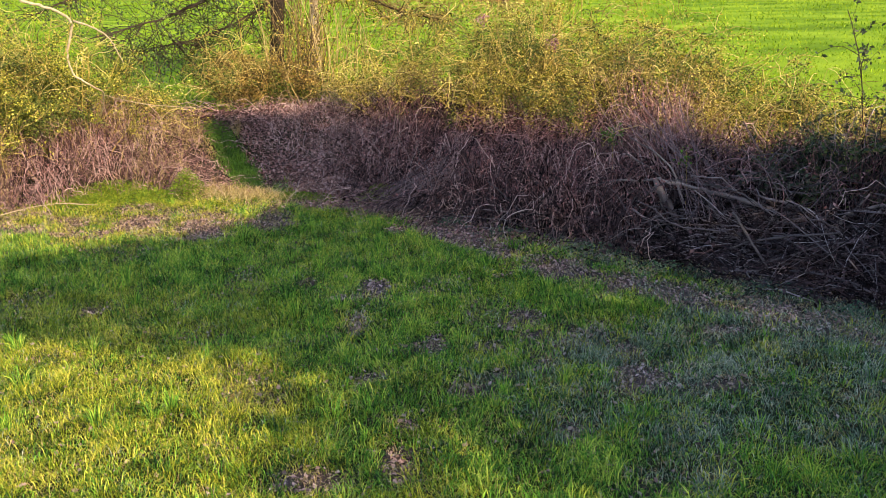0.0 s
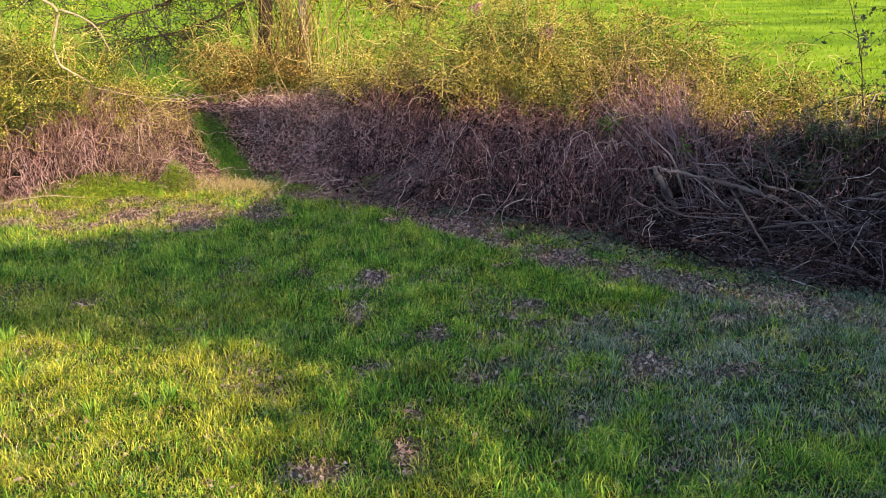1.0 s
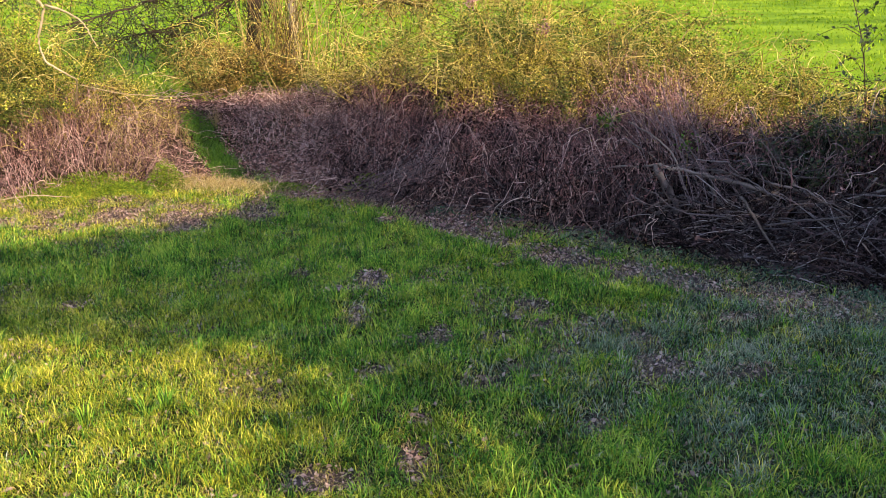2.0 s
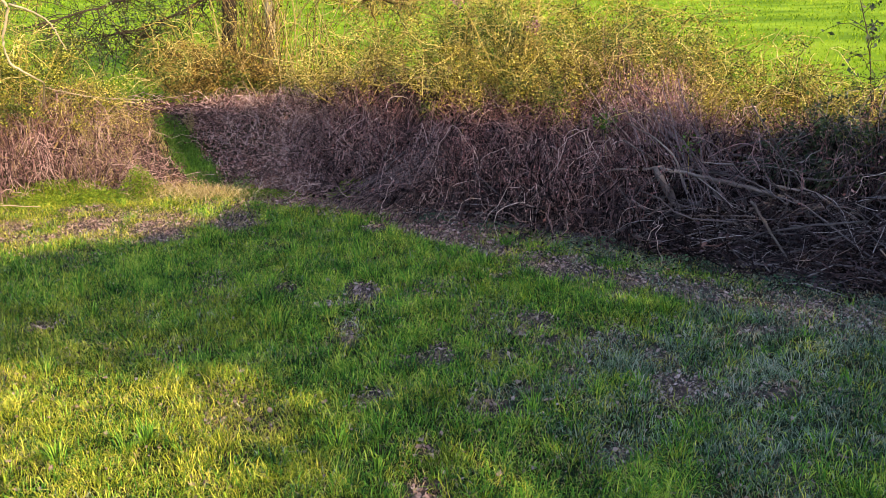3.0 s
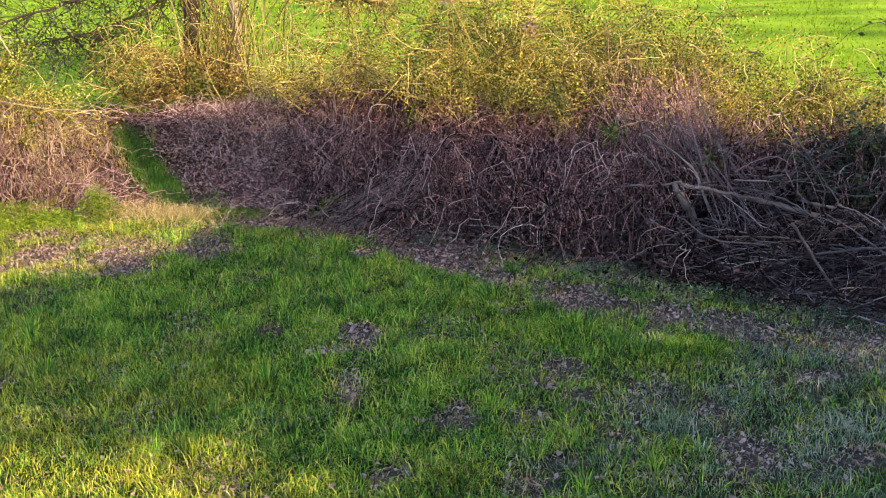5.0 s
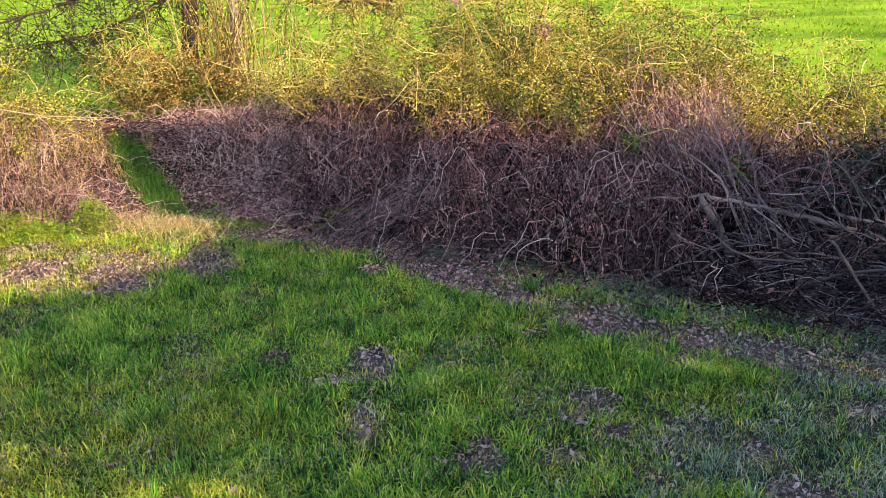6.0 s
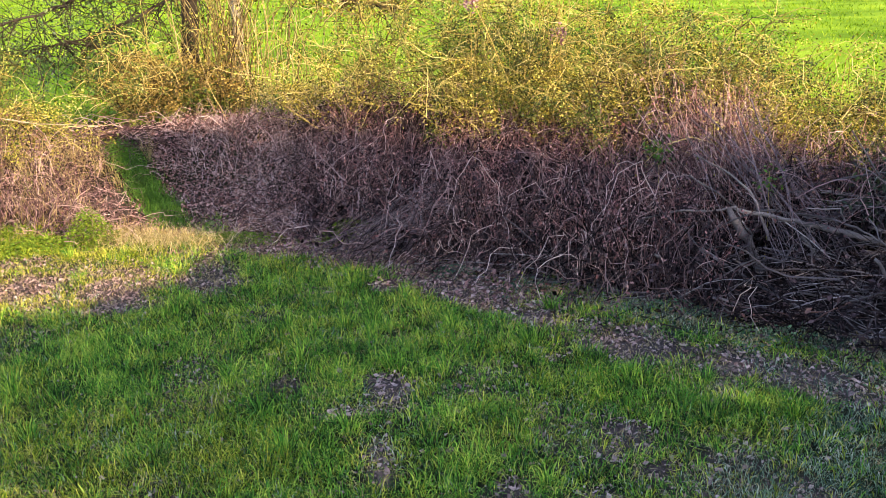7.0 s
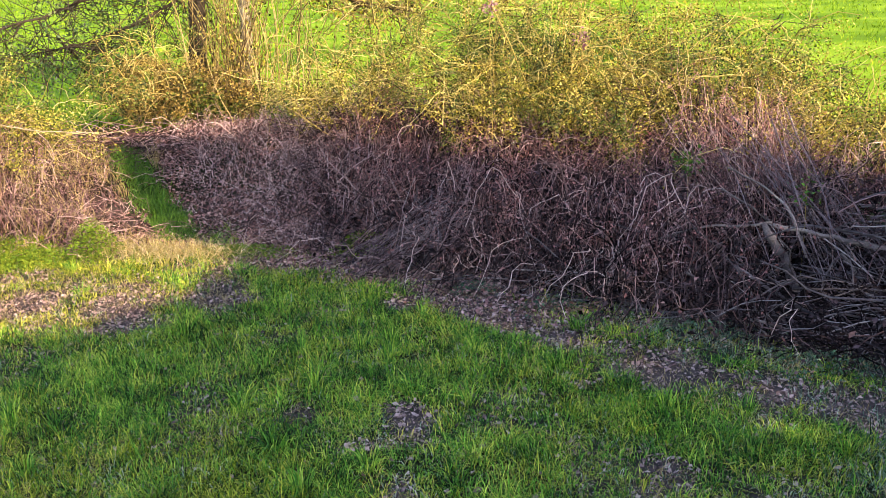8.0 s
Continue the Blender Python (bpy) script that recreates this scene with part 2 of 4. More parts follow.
def ground_z(x, y):
    d = behind(x, y)
    rise = np.interp(x, [-12, -4, 0, 2, 6], [0.7, 0.9, 0.9, 0.75, 0.7])
    bank = rise * smooth(0.1, np.interp(x, [-6, -3.4, -1, 1, 4], [3.0, 3.6, 4.2, 4.6, 4.8]), d)
    lumps = (vnoise(x, y, 1.1) - 0.5) * 0.05 + (vnoise(x, y, 0.35) - 0.5) * 0.025
    return bank + lumps * (1 - smooth(19, 25, y))


# bare, leafy patches on the lawn: middle and half sizes
PATCHES = [(-4.45, 14.35, 0.42, 0.6), (-3.5, 14.0, 0.36, 0.5), (-3.3, 13.5, 0.4, 0.3), (-2.4, 14.05, 0.32, 0.28), (-5.9, 13.8, 0.25, 0.3), (-4.8, 13.65, 0.18, 0.3),
           (-0.75, 10.8, 0.2, 0.38), (-1.05, 10.45, 0.22, 0.14), (-0.88, 9.6, 0.12, 0.4), (-0.08, 9.03, 0.11, 0.26), (-0.65, 8.2, 0.16, 0.16), (0.66, 9.49, 0.12, 0.2),
           (0.88, 9.2, 0.18, 0.18), (0.41, 8.97, 0.14, 0.12), (0.98, 7.13, 0.11, 0.2), (-0.95, 6.45, 0.28, 0.17), (-0.3, 7.29, 0.12, 0.15), (1.69, 8.11, 0.22, 0.36),
           (2.45, 8.0, 0.3, 0.14), (0.52, 8.23, 0.14, 0.14), (-1.58, 11.0, 0.1, 0.25), (-3.79, 10.24, 0.18, 0.16), (0.81, 9.78, 0.18, 0.24), (0.18, 7.9, 0.14, 0.14),
           (1.7, 8.75, 0.14, 0.2), (2.72, 9.26, 0.28, 0.16), (-0.63, 13.5, 0.16, 0.2), (0.66, 11.3, 0.1, 0.1), (-0.36, 6.6, 0.12, 0.3)]
# the leafy strip in front of the hedge
STRIP_X = [-2.6, -1.2, -0.3, 0.2, 1.2, 2.4, 3.3, 6]
STRIP_Y = [15.6, 15.0, 13.9, 13.0, 11.6, 10.55, 9.8, 7.2]


def bare(x, y):
    """0 where grass stands thick, 1 where leaves and soil lie open."""
    b = np.zeros(np.shape(x))
    wob = (vnoise(x, y, 0.25) - 0.5) * 0.7
    for px, py, rx, ry in PATCHES:
        q = np.hypot((x - px) / rx, (y - py) / ry) + wob
        b = np.maximum(b, 1 - smooth(0.65, 1.35, q))
    s = y - np.interp(x, STRIP_X, STRIP_Y)
    wide = np.interp(x, [-2.6, -1.5, 0, 1.2, 4], [0.3, 0.5, 0.6, 0.62, 0.7])
    strip = (1 - smooth(0.55, 1.1, np.abs(s) / wide + wob)) * (x > -2.7)
    b = np.maximum(b, strip * np.clip(0.45 + 0.95 * vnoise(x, y, 0.45), 0, 1.0))
    b = np.maximum(b, smooth(-0.9, -0.3, behind(x, y) + wob * 0.6 - 0.35 * (x < -1.3)) * np.interp(x, [-1, 0.7, 1.5], [1.0, 0.9, 0.35]) * (x > -2.5))
    b = np.maximum(b, smooth(0.62, 0.85, vnoise(x, y, 0.55)) * 0.4)
    b = np.maximum(b, 0.8 * smooth(0.4, 0.7, vnoise(x, y, 0.4)) * smooth(13.1, 13.6, y) * smooth(1.9, 2.6, -x))
    return b


def dullness(x, y):
    """0 on the lush lawn, 1 on the thin grey grass."""
    edge = np.interp(y, [6, 6.8, 7.4, 8.05, 8.8, 9.65, 10.3, 11.1, 12.5, 14], [1.3, 0.95, 0.65, 0.5, 0.75, 1.25, 2.0, 2.1, 1.1, 0.0])
    thin = smooth(-0.2, 0.6, (x - edge - 0.15) * 0.75 + (vnoise(x, y, 0.45) - 0.5) * 1.5 + (vnoise(x, y, 0.2) - 0.5) * 0.8)
    corner = 1 - smooth(0.6, 1.2, np.hypot((x - 2.8) / 0.8, (y - 6.35) / 0.42) + (vnoise(x, y, 0.3) - 0.5) * 0.8)
    return thin * (1 - 0.9 * corner)


def sunlit_yellow(x, y):
    """1 on the sunlit patches of the lawn, where yellow grass adds to their light."""
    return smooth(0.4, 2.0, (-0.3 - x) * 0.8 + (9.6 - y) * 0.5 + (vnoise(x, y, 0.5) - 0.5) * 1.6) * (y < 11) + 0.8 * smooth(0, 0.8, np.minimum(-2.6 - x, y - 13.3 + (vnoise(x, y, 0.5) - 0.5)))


# ---- ground ----
def ground_material():
    """Soil, rough turf and meadow, each with its own patches and grain, and painted shade."""
    m = bpy.data.materials.new("ground")
    m.use_nodes = True
    n, link = m.node_tree.nodes, m.node_tree.links.new
    bs = n["Principled BSDF"]
    bs.inputs["Roughness"].default_value = 0.95
    bs.inputs["Specular IOR Level"].default_value = 0.05
    geo = n.new("ShaderNodeNewGeometry")
    fine = n.new("ShaderNodeTexNoise")
    fine.inputs["Scale"].default_value, fine.inputs["Detail"].default_value = 30, 5
    link(geo.outputs["Position"], fine.inputs["Vector"])
    last = None
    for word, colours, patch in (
        # near-black base paints the shaded gaps between the grass blades
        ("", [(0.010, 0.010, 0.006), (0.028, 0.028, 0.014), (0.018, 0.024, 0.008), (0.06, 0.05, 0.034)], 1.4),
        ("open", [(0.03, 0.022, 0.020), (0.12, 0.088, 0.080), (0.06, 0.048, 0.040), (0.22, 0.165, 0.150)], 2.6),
        # painted darkness under the hedge and brush pile, standing in for deep shade
        ("hedge_shade", [(0.008, 0.006, 0.005), (0.02, 0.014, 0.012), (0.04, 0.027, 0.024)], 2.0),
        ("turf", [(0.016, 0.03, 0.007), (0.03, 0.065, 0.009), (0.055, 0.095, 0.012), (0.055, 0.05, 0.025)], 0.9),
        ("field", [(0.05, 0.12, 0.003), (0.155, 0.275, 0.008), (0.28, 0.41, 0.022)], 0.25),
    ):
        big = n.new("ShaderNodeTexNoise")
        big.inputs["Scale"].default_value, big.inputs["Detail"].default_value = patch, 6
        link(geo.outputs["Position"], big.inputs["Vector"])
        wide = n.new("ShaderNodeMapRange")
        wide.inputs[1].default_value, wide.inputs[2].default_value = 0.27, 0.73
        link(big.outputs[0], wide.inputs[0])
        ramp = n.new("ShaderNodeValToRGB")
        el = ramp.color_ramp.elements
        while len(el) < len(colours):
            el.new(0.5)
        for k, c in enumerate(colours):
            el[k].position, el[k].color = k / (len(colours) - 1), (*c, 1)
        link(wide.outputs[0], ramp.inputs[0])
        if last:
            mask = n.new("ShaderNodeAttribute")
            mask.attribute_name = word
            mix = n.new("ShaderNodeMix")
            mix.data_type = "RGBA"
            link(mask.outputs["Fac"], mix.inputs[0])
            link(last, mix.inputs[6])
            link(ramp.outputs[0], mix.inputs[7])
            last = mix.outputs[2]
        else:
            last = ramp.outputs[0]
    val = n.new("ShaderNodeMapRange")
    val.inputs[1].default_value, val.inputs[2].default_value, val.inputs[3].default_value, val.inputs[4].default_value = 0.25, 0.75, 0.65, 1.35
    link(fine.outputs[0], val.inputs[0])
    hue = n.new("ShaderNodeHueSaturation")
    link(val.outputs[0], hue.inputs["Value"])
    link(last, hue.inputs["Color"])
    link(hue.outputs[0], bs.inputs["Base Color"])
    b = n.new("ShaderNodeBump")
    b.inputs["Strength"].default_value, b.inputs["Distance"].default_value = 0.6, 0.03
    link(fine.outputs[0], b.inputs["Height"])
    link(b.outputs[0], bs.inputs["Normal"])
    return m


M_GROUND = ground_material()


def build_ground():
    def steps(lo, hi, near_lo, near_hi, fine, grow):
        a = list(np.arange(near_lo, near_hi, fine))
        d = fine
        while a[-1] < hi:
            d *= grow
            a.append(a[-1] + d)
        d = fine
        while a[0] > lo:
            d *= grow
            a.insert(0, a[0] - d)
        return np.array(a)
    xs = steps(-900, 900, -9, 8, 0.15, 1.25)
    ys = steps(-300, 1500, 4, 23, 0.15, 1.25)
    gx, gy = np.meshgrid(xs, ys)
    v = np.stack([gx, gy, ground_z(gx, gy)], -1).reshape(-1, 3)
    w, h = len(xs), len(ys)
    i = (np.arange(h - 1)[:, None] * w + np.arange(w - 1)[None]).reshape(-1, 1)
    f = i + np.array([0, 1, w + 1, w])
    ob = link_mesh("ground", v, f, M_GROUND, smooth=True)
    # near the hedge bare soil; past it the meadow; round about turf
    x, y = v[:, 0], v[:, 1]
    wob = (vnoise(x, y, 0.6) - 0.5) * 1.2
    field = smooth(3.4, 5.0, behind(x, y) + wob) * (y > 12)
    edge = np.minimum(np.minimum(y - 5.6, x + 1.2 + 0.53 * y), 1.2 + 0.47 * y - x)
    turf = (1 - smooth(-0.8, 0.5, edge + wob)) * (1 - smooth(0.0, 0.8, behind(x, y)))
    # where the ground is coloured dark for the hedge's own shade
    hedge_shade = smooth(np.interp(x, [1.5, 2.5], [1.0, 0.15]), np.interp(x, [1.5, 2.5], [1.6, 0.6]), behind(x, y) + wob * 0.3) * (x > -0.8)
    for word, mask in (("field", field), ("turf", turf), ("hedge_shade", hedge_shade), ("open", bare(x, y) * (behind(x, y) < 1.5))):
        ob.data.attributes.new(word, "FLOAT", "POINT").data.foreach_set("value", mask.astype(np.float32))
    tagged(ob, "lawn soil, darkened for shade under grass and hedge, running on into a bright green meadow", "ground", kind="structure")


build_ground()


def tuft_points(count, x0, x1, y0, y1, keep, per=14, spread=0.05):
    """Roots of blades in tufts over a stretch of the plan."""
    cx, cy = rng.uniform(x0, x1, count), rng.uniform(y0, y1, count)
    k = rng.random(count) < keep(cx, cy)
    cx, cy = cx[k], cy[k]
    ox, oy = rng.normal(0, spread, len(cx) * per), rng.normal(0, spread, len(cy) * per)
    x, y = np.repeat(cx, per) + ox, np.repeat(cy, per) + oy
    big = np.repeat(rng.random(len(cx)), per)
    return np.stack([x, y, ground_z(x, y) - 0.005], 1), np.arctan2(oy, ox), big


def build_lawn():
    area = (-8.2, 5.5, 5.2, 17.2)
    seen = lambda x, y: (x > np.minimum(-1.2 - 0.62 * (y - 3.6), -0.3 - 0.5 * y)) & (x < 0.5 + 0.47 * y)
    open_lawn = lambda x, y: (1 - bare(x, y)) * (behind(x, y) < np.interp(x, [0.5, 1.8], [0.7, 0.1])) * np.where(seen(x, y), 1, 0.12)
    lush, out, big = tuft_points(40000, *area, lambda x, y: open_lawn(x, y) * (1 - 0.8 * dullness(x, y)) * (1 - np.where(y > 12, 0.9, 0.35) * sunlit_yellow(x, y)), 13, 0.045)
    tall = vnoise(lush[:, 0], lush[:, 1], 0.7)
    h = (0.04 + 0.07 * tall + 0.11 * big ** 3) * (1 - 0.5 * bare(lush[:, 0], lush[:, 1])) * rng.uniform(0.6, 1.35, len(lush))
    h *= 1 - 0.3 * sunlit_yellow(lush[:, 0], lush[:, 1])
    ob = link_mesh("lush_grass", *blade_arrays(lush, h, rng.uniform(0.004, 0.009, len(lush)), rng.uniform(0.25, 1.35, len(lush)), out), M_LUSH)
    tagged(ob, "tufty green lawn grass growing round bare leafy patches", "grass", kind="stuff")
    # yellow blades crowd the sunlit patches, brightening them by colour
    yel, out, big = tuft_points(39000, *area, lambda x, y: open_lawn(x, y) * (0.34 + 0.82 * sunlit_yellow(x, y)) * (1 - 0.75 * dullness(x, y)), 14, 0.05)
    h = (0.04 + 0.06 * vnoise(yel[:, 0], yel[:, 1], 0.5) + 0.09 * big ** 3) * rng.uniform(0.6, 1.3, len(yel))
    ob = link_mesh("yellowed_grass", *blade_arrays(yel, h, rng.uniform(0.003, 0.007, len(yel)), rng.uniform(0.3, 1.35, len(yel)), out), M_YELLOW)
    tagged(ob, "yellowish lawn grass, thickest on the sunlit patches to strengthen their light", "grass", kind="stuff")
    n = 7500
    py = rng.uniform(16.3, 18.7, n)
    px = np.interp(py, [15.5, 16.8, 18.6, 20, 22], [-2.95, -3.3, -4.2, -4.9, -5.9]) + rng.normal(0, 0.14, n)
    ob = link_mesh("path_grass", *blade_arrays(np.stack([px, py, ground_z(px, py)], 1), rng.uniform(0.03, 0.17, n), np.full(n, 0.009), rng.uniform(0.2, 1.1, n)), M_GREEN)
    tagged(ob, "long green grass along the trodden gap in the hedge", "grass", kind="stuff")
    dull, out, big = tuft_points(44000, *area, lambda x, y: (1 - 0.75 * bare(x, y)) * (behind(x, y) < np.interp(x, [0.5, 1.8, 3], [0.35, 0.3, 0.3])) * (0.10 + 0.9 * dullness(x, y)) * np.where(seen(x, y), 1, 0.12), 11)
    h = (0.03 + 0.06 * big ** 2 + 0.04 * vnoise(dull[:, 0], dull[:, 1], 0.5)) * rng.uniform(0.5, 1.4, len(dull))
    ob = link_mesh("thin_grass", *blade_arrays(dull, h, rng.uniform(0.0035, 0.007, len(dull)), rng.uniform(0.3, 1.2, len(dull)), out), M_DULL)
    tagged(ob, "short thin grey-green grass on worn soil", "grass", kind="stuff")
    dry, out, big = tuft_points(34000, *area, lambda x, y: (behind(x, y) < 0.5) * (0.16 + 0.3 * smooth(0.5, 0.8, vnoise(x, y, 0.4)) + 0.12 * dullness(x, y) + 0.2 * bare(x, y) + 0.12 * sunlit_yellow(x, y)) * np.where(seen(x, y), 1, 0.12), 6, 0.05)
    h = rng.uniform(0.03, 0.11, len(dry))
    ob = link_mesh("straw_grass", *blade_arrays(dry, h, rng.uniform(0.004, 0.008, len(dry)), rng.uniform(0.6, 1.3, len(dry))), M_STRAW)
    tagged(ob, "dry straw-coloured blades lying among the lawn grass", "dry grass", kind="stuff")


def build_rough():
    n = 16000
    x, y = rng.uniform(-9, 10, n), rng.uniform(-7, 6.2, n)
    at = np.stack([x, y, ground_z(x, y)], 1)
    ob = link_mesh("rough_grass", *blade_arrays(at, rng.uniform(0.05, 0.16, n), np.full(n, 0.014), rng.uniform(0.2, 1.1, n)), M_LUSH)
    tagged(ob, "rough lawn grass under the trees", "grass", kind="stuff")


def build_meadow():
    n = 65000
    y = 18.5 + 130 * rng.random(n) ** 2.2
    x = rng.uniform(-0.64, 0.5, n) * (y + 2)
    k = behind(x, y) > 3.8
    x, y = x[k], y[k]
    at = np.stack([x, y, ground_z(x, y)], 1)
    size = 0.6 + y / 32
    h = (0.03 + 0.08 * vnoise(x, y, 1.5)) * rng.uniform(0.5, 1.3, len(x)) * size
    ob = link_mesh("meadow_grass", *blade_arrays(at, h, 0.017 * size, rng.uniform(0.3, 1.3, len(x))), M_FIELD)
    tagged(ob, "bright sunlit green meadow grass beyond the hedge", "grass", kind="stuff")


def build_litter():
    x, y = rng.uniform(-8, 5.5, 240000), rng.uniform(5.3, 17, 240000)
    k = rng.random(len(x)) < (0.05 + 0.93 * bare(x, y) ** 1.3) * (behind(x, y) < 1.1)
    x, y = x[k], y[k]
    at = np.stack([x, y, ground_z(x, y) + rng.uniform(0.008, 0.03, len(x))], 1)
    ob = link_mesh("leaf_litter", *leaf_arrays(at, 0.007 + 0.022 * rng.random(len(x)) ** 2.5, 0.4, 0.7), M_LITTER)
    tagged(ob, "pinkish-brown dead leaves lying on bare soil by the hedge", "dead leaves", kind="stuff")


build_lawn()
build_rough()
build_meadow()
build_litter()


# ---- bramble hedge ----
def gap(x, y):
    """Metres from the middle of the grassy gap."""
    return np.abs(x - np.interp(y, [15.5, 16.8, 18.6, 20, 22], [-2.95, -3.3, -4.2, -4.9, -5.9]))


def hedge_y(x, d):
    """The plan's y at d metres behind the hedge foot."""
    return np.interp(x, HEDGE_X, HEDGE_Y) + d / np.interp(x, [-4, -1, 1, 12], [1, 0.9, 0.75, 0.72])


def bramble_top(x, d):
    """Height of the bramble mass over the ground."""
    open_path = 0.3 + 0.7 * smooth(0.1, 1.5, gap(x, hedge_y(x, d)))
    high = np.interp(x, [-9, -6.5, -5.3, -4.6, -4.0, -3.6, -2.6, -1.6, -0.6, 0.2, 1.5, 2.4, 3.0, 3.6, 4.3, 5.2, 7], [0.8, 0.85, 0.85, 0.6, 0.38, 0.2, 0.28, 0.4, 0.75, 1.0, 0.95, 1.05, 1.4, 1.25, 1.1, 0.95, 0.9])
    return high * open_path * smooth(-0.45, np.interp(x, [-4.2, -3.2, -1, 1, 3], [1.2, 1.5, 1.4, 1.1, 1.1]), d) ** 0.7 * (1 - 0.5 * smooth(3.0, 4.5, d)) * (1 - 0.55 * smooth(1.0, 3.4, d) * smooth(3.6, 4.2, -np.asarray(x))) * (0.68 + 0.6 * vnoise(x * 1.0, d, 0.8))


def pile_hollow(x, d):
    """1 where the brush pile keeps the brambles away."""
    deep = np.interp(x, [2.2, 3.0, 4.4, 6], [1.0, 1.5, 2.3, 2.6])
    return smooth(2.1, 2.6, x) * (1 - smooth(deep, deep + 0.3, d))


def no_path(x, y):
    """Leaves the trodden grassy gap through the hedge open."""
    return (gap(x, y) > 0.08 + 0.42 * vnoise(x, y, 0.3)) | (y > 18.1 + 0.8 * vnoise(x, y, 0.35)) | (y < 16.3 + 0.5 * vnoise(x, y, 0.3))


def grounded(lines, lift=0.01):
    lines[:, :, 2] = np.maximum(lines[:, :, 2], ground_z(lines[:, :, 0], lines[:, :, 1]) + lift)
    return lines


def spots(n, x0, x1, d0, d1, power=1.0):
    """Roots (x, y, d) spread over the hedge's depth, clear of the path and the pile."""
    x, d = rng.uniform(x0, x1, n), d0 + (d1 - d0) * rng.random(n) ** power
    y = hedge_y(x, d)
    k = no_path(x, y) & (rng.random(n) > pile_hollow(x, d))
    return x[k], y[k], d[k]


def arching(x, y, high, reach, s=10, wander=0.045, across=1.5):
    """Long canes that rise from their roots, arch over towards the lawn and hang down."""
    n = len(x)
    ang = np.radians(np.interp(x, [-1.5, 0.5], [-90, -130])) + rng.normal(0, across, n)
    t = np.linspace(0, 1, s)[None]
    p = np.stack([x[:, None] + np.cos(ang)[:, None] * reach[:, None] * t,
                  y[:, None] + np.sin(ang)[:, None] * reach[:, None] * t,
                  ground_z(x, y)[:, None] + high[:, None] * np.sin(math.pi * (0.05 + 0.88 * t ** rng.uniform(0.55, 1.0, (n, 1))))], -1)
    p += np.cumsum(rng.normal(0, wander, p.shape), 1)
    k = no_path(p[:, -1, 0], p[:, -1, 1])
    return grounded(p[k])


def standing(x, y, high, s=6, lean=0.28, droop=0.3):
    n = len(x)
    way = np.stack([rng.normal(0, lean, n), rng.normal(-0.08, lean, n), np.ones(n)], 1)
    return grounded(strands(np.stack([x, y, ground_z(x, y) - 0.01], 1), way, high, s, droop, 0.17))


def canes(name, lines, sizes, material, label, tip=0.5):
    n, s = lines.shape[:2]
    ob = link_mesh(name, *tube_arrays(lines, taper(n, s, rng.uniform(*sizes, n), tip)), material)
    tagged(ob, label, "bramble", kind="stuff")
    return lines


def leaves_on(name, lines, count, size, material, label, spread=0.05):
    at = lines[rng.integers(0, len(lines), count), rng.integers(1, lines.shape[1], count)] + rng.normal(0, spread, (count, 3))
    at[:, 2] = np.maximum(at[:, 2], ground_z(at[:, 0], at[:, 1]) + 0.02)
    tagged(link_mesh(name, *leaf_arrays(at, rng.uniform(*size, count), 0.2), material), label, "bramble leaves", kind="stuff")


M_REDCANE = ramp_material("red_cane", [(0.05, 0.020, 0.021), (0.19, 0.086, 0.083), (0.40, 0.215, 0.203), (0.68, 0.47, 0.43)], 0.65, 0, 30, 0.9, amp=0.5, stops=[0, 0.4, 0.8, 1.0], gloss=0.15)


def build_hedge():
    """The dense middle of the hedge, from the slope to beyond the brush pile."""
    # inner canes and leaves, coloured near-black to deepen the gaps' shade
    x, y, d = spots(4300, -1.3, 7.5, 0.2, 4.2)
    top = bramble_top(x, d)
    dark = canes("shaded_inner_canes", arching(x, y, top * rng.uniform(0.25, 0.85, len(x)), rng.uniform(0.3, 1.0, len(x)), 7), (0.005, 0.010), M_INNERSHADE, "inner bramble canes coloured near-black for the shade in the gaps")
    leaves_on("shaded_inner_leaves", dark, 9000, (0.02, 0.045), M_INNERSHADE, "inner leaves coloured near-black for the shade in the bramble", 0.08)
    x, y, d = spots(2500, -1.2, 7.0, 0.0, 3.6, 0.85)
    arch = canes("bramble", arching(x, y, bramble_top(x, d) * rng.uniform(0.3, 0.98, len(x)), rng.uniform(0.3, 1.25, len(x)), 11), (0.0035, 0.0075), M_CANE, "tangled purple-brown bramble canes arching into a dense hedge")
    leaves_on("bramble_leaves", arch, 5500, (0.014, 0.032), M_BRLEAF, "small withered leaves caught among the bramble stems")
    x, y, d = spots(3400, -1.2, 7.0, 0.3, 3.6)
    up = canes("bramble_shoots", standing(x, y, bramble_top(x, d) * rng.uniform(0.8, 1.35, len(x)) + 0.05), (0.003, 0.006), M_REDCANE, "upright reddish bramble shoots crowding the hedge top", 0.4)
    k = rng.random(len(up)) < 0.7
    leaves_on("red_bramble_leaves", up[k][:, 2:], 15000, (0.010, 0.022), M_RED, "reddish winter bramble leaves over the hedge top")


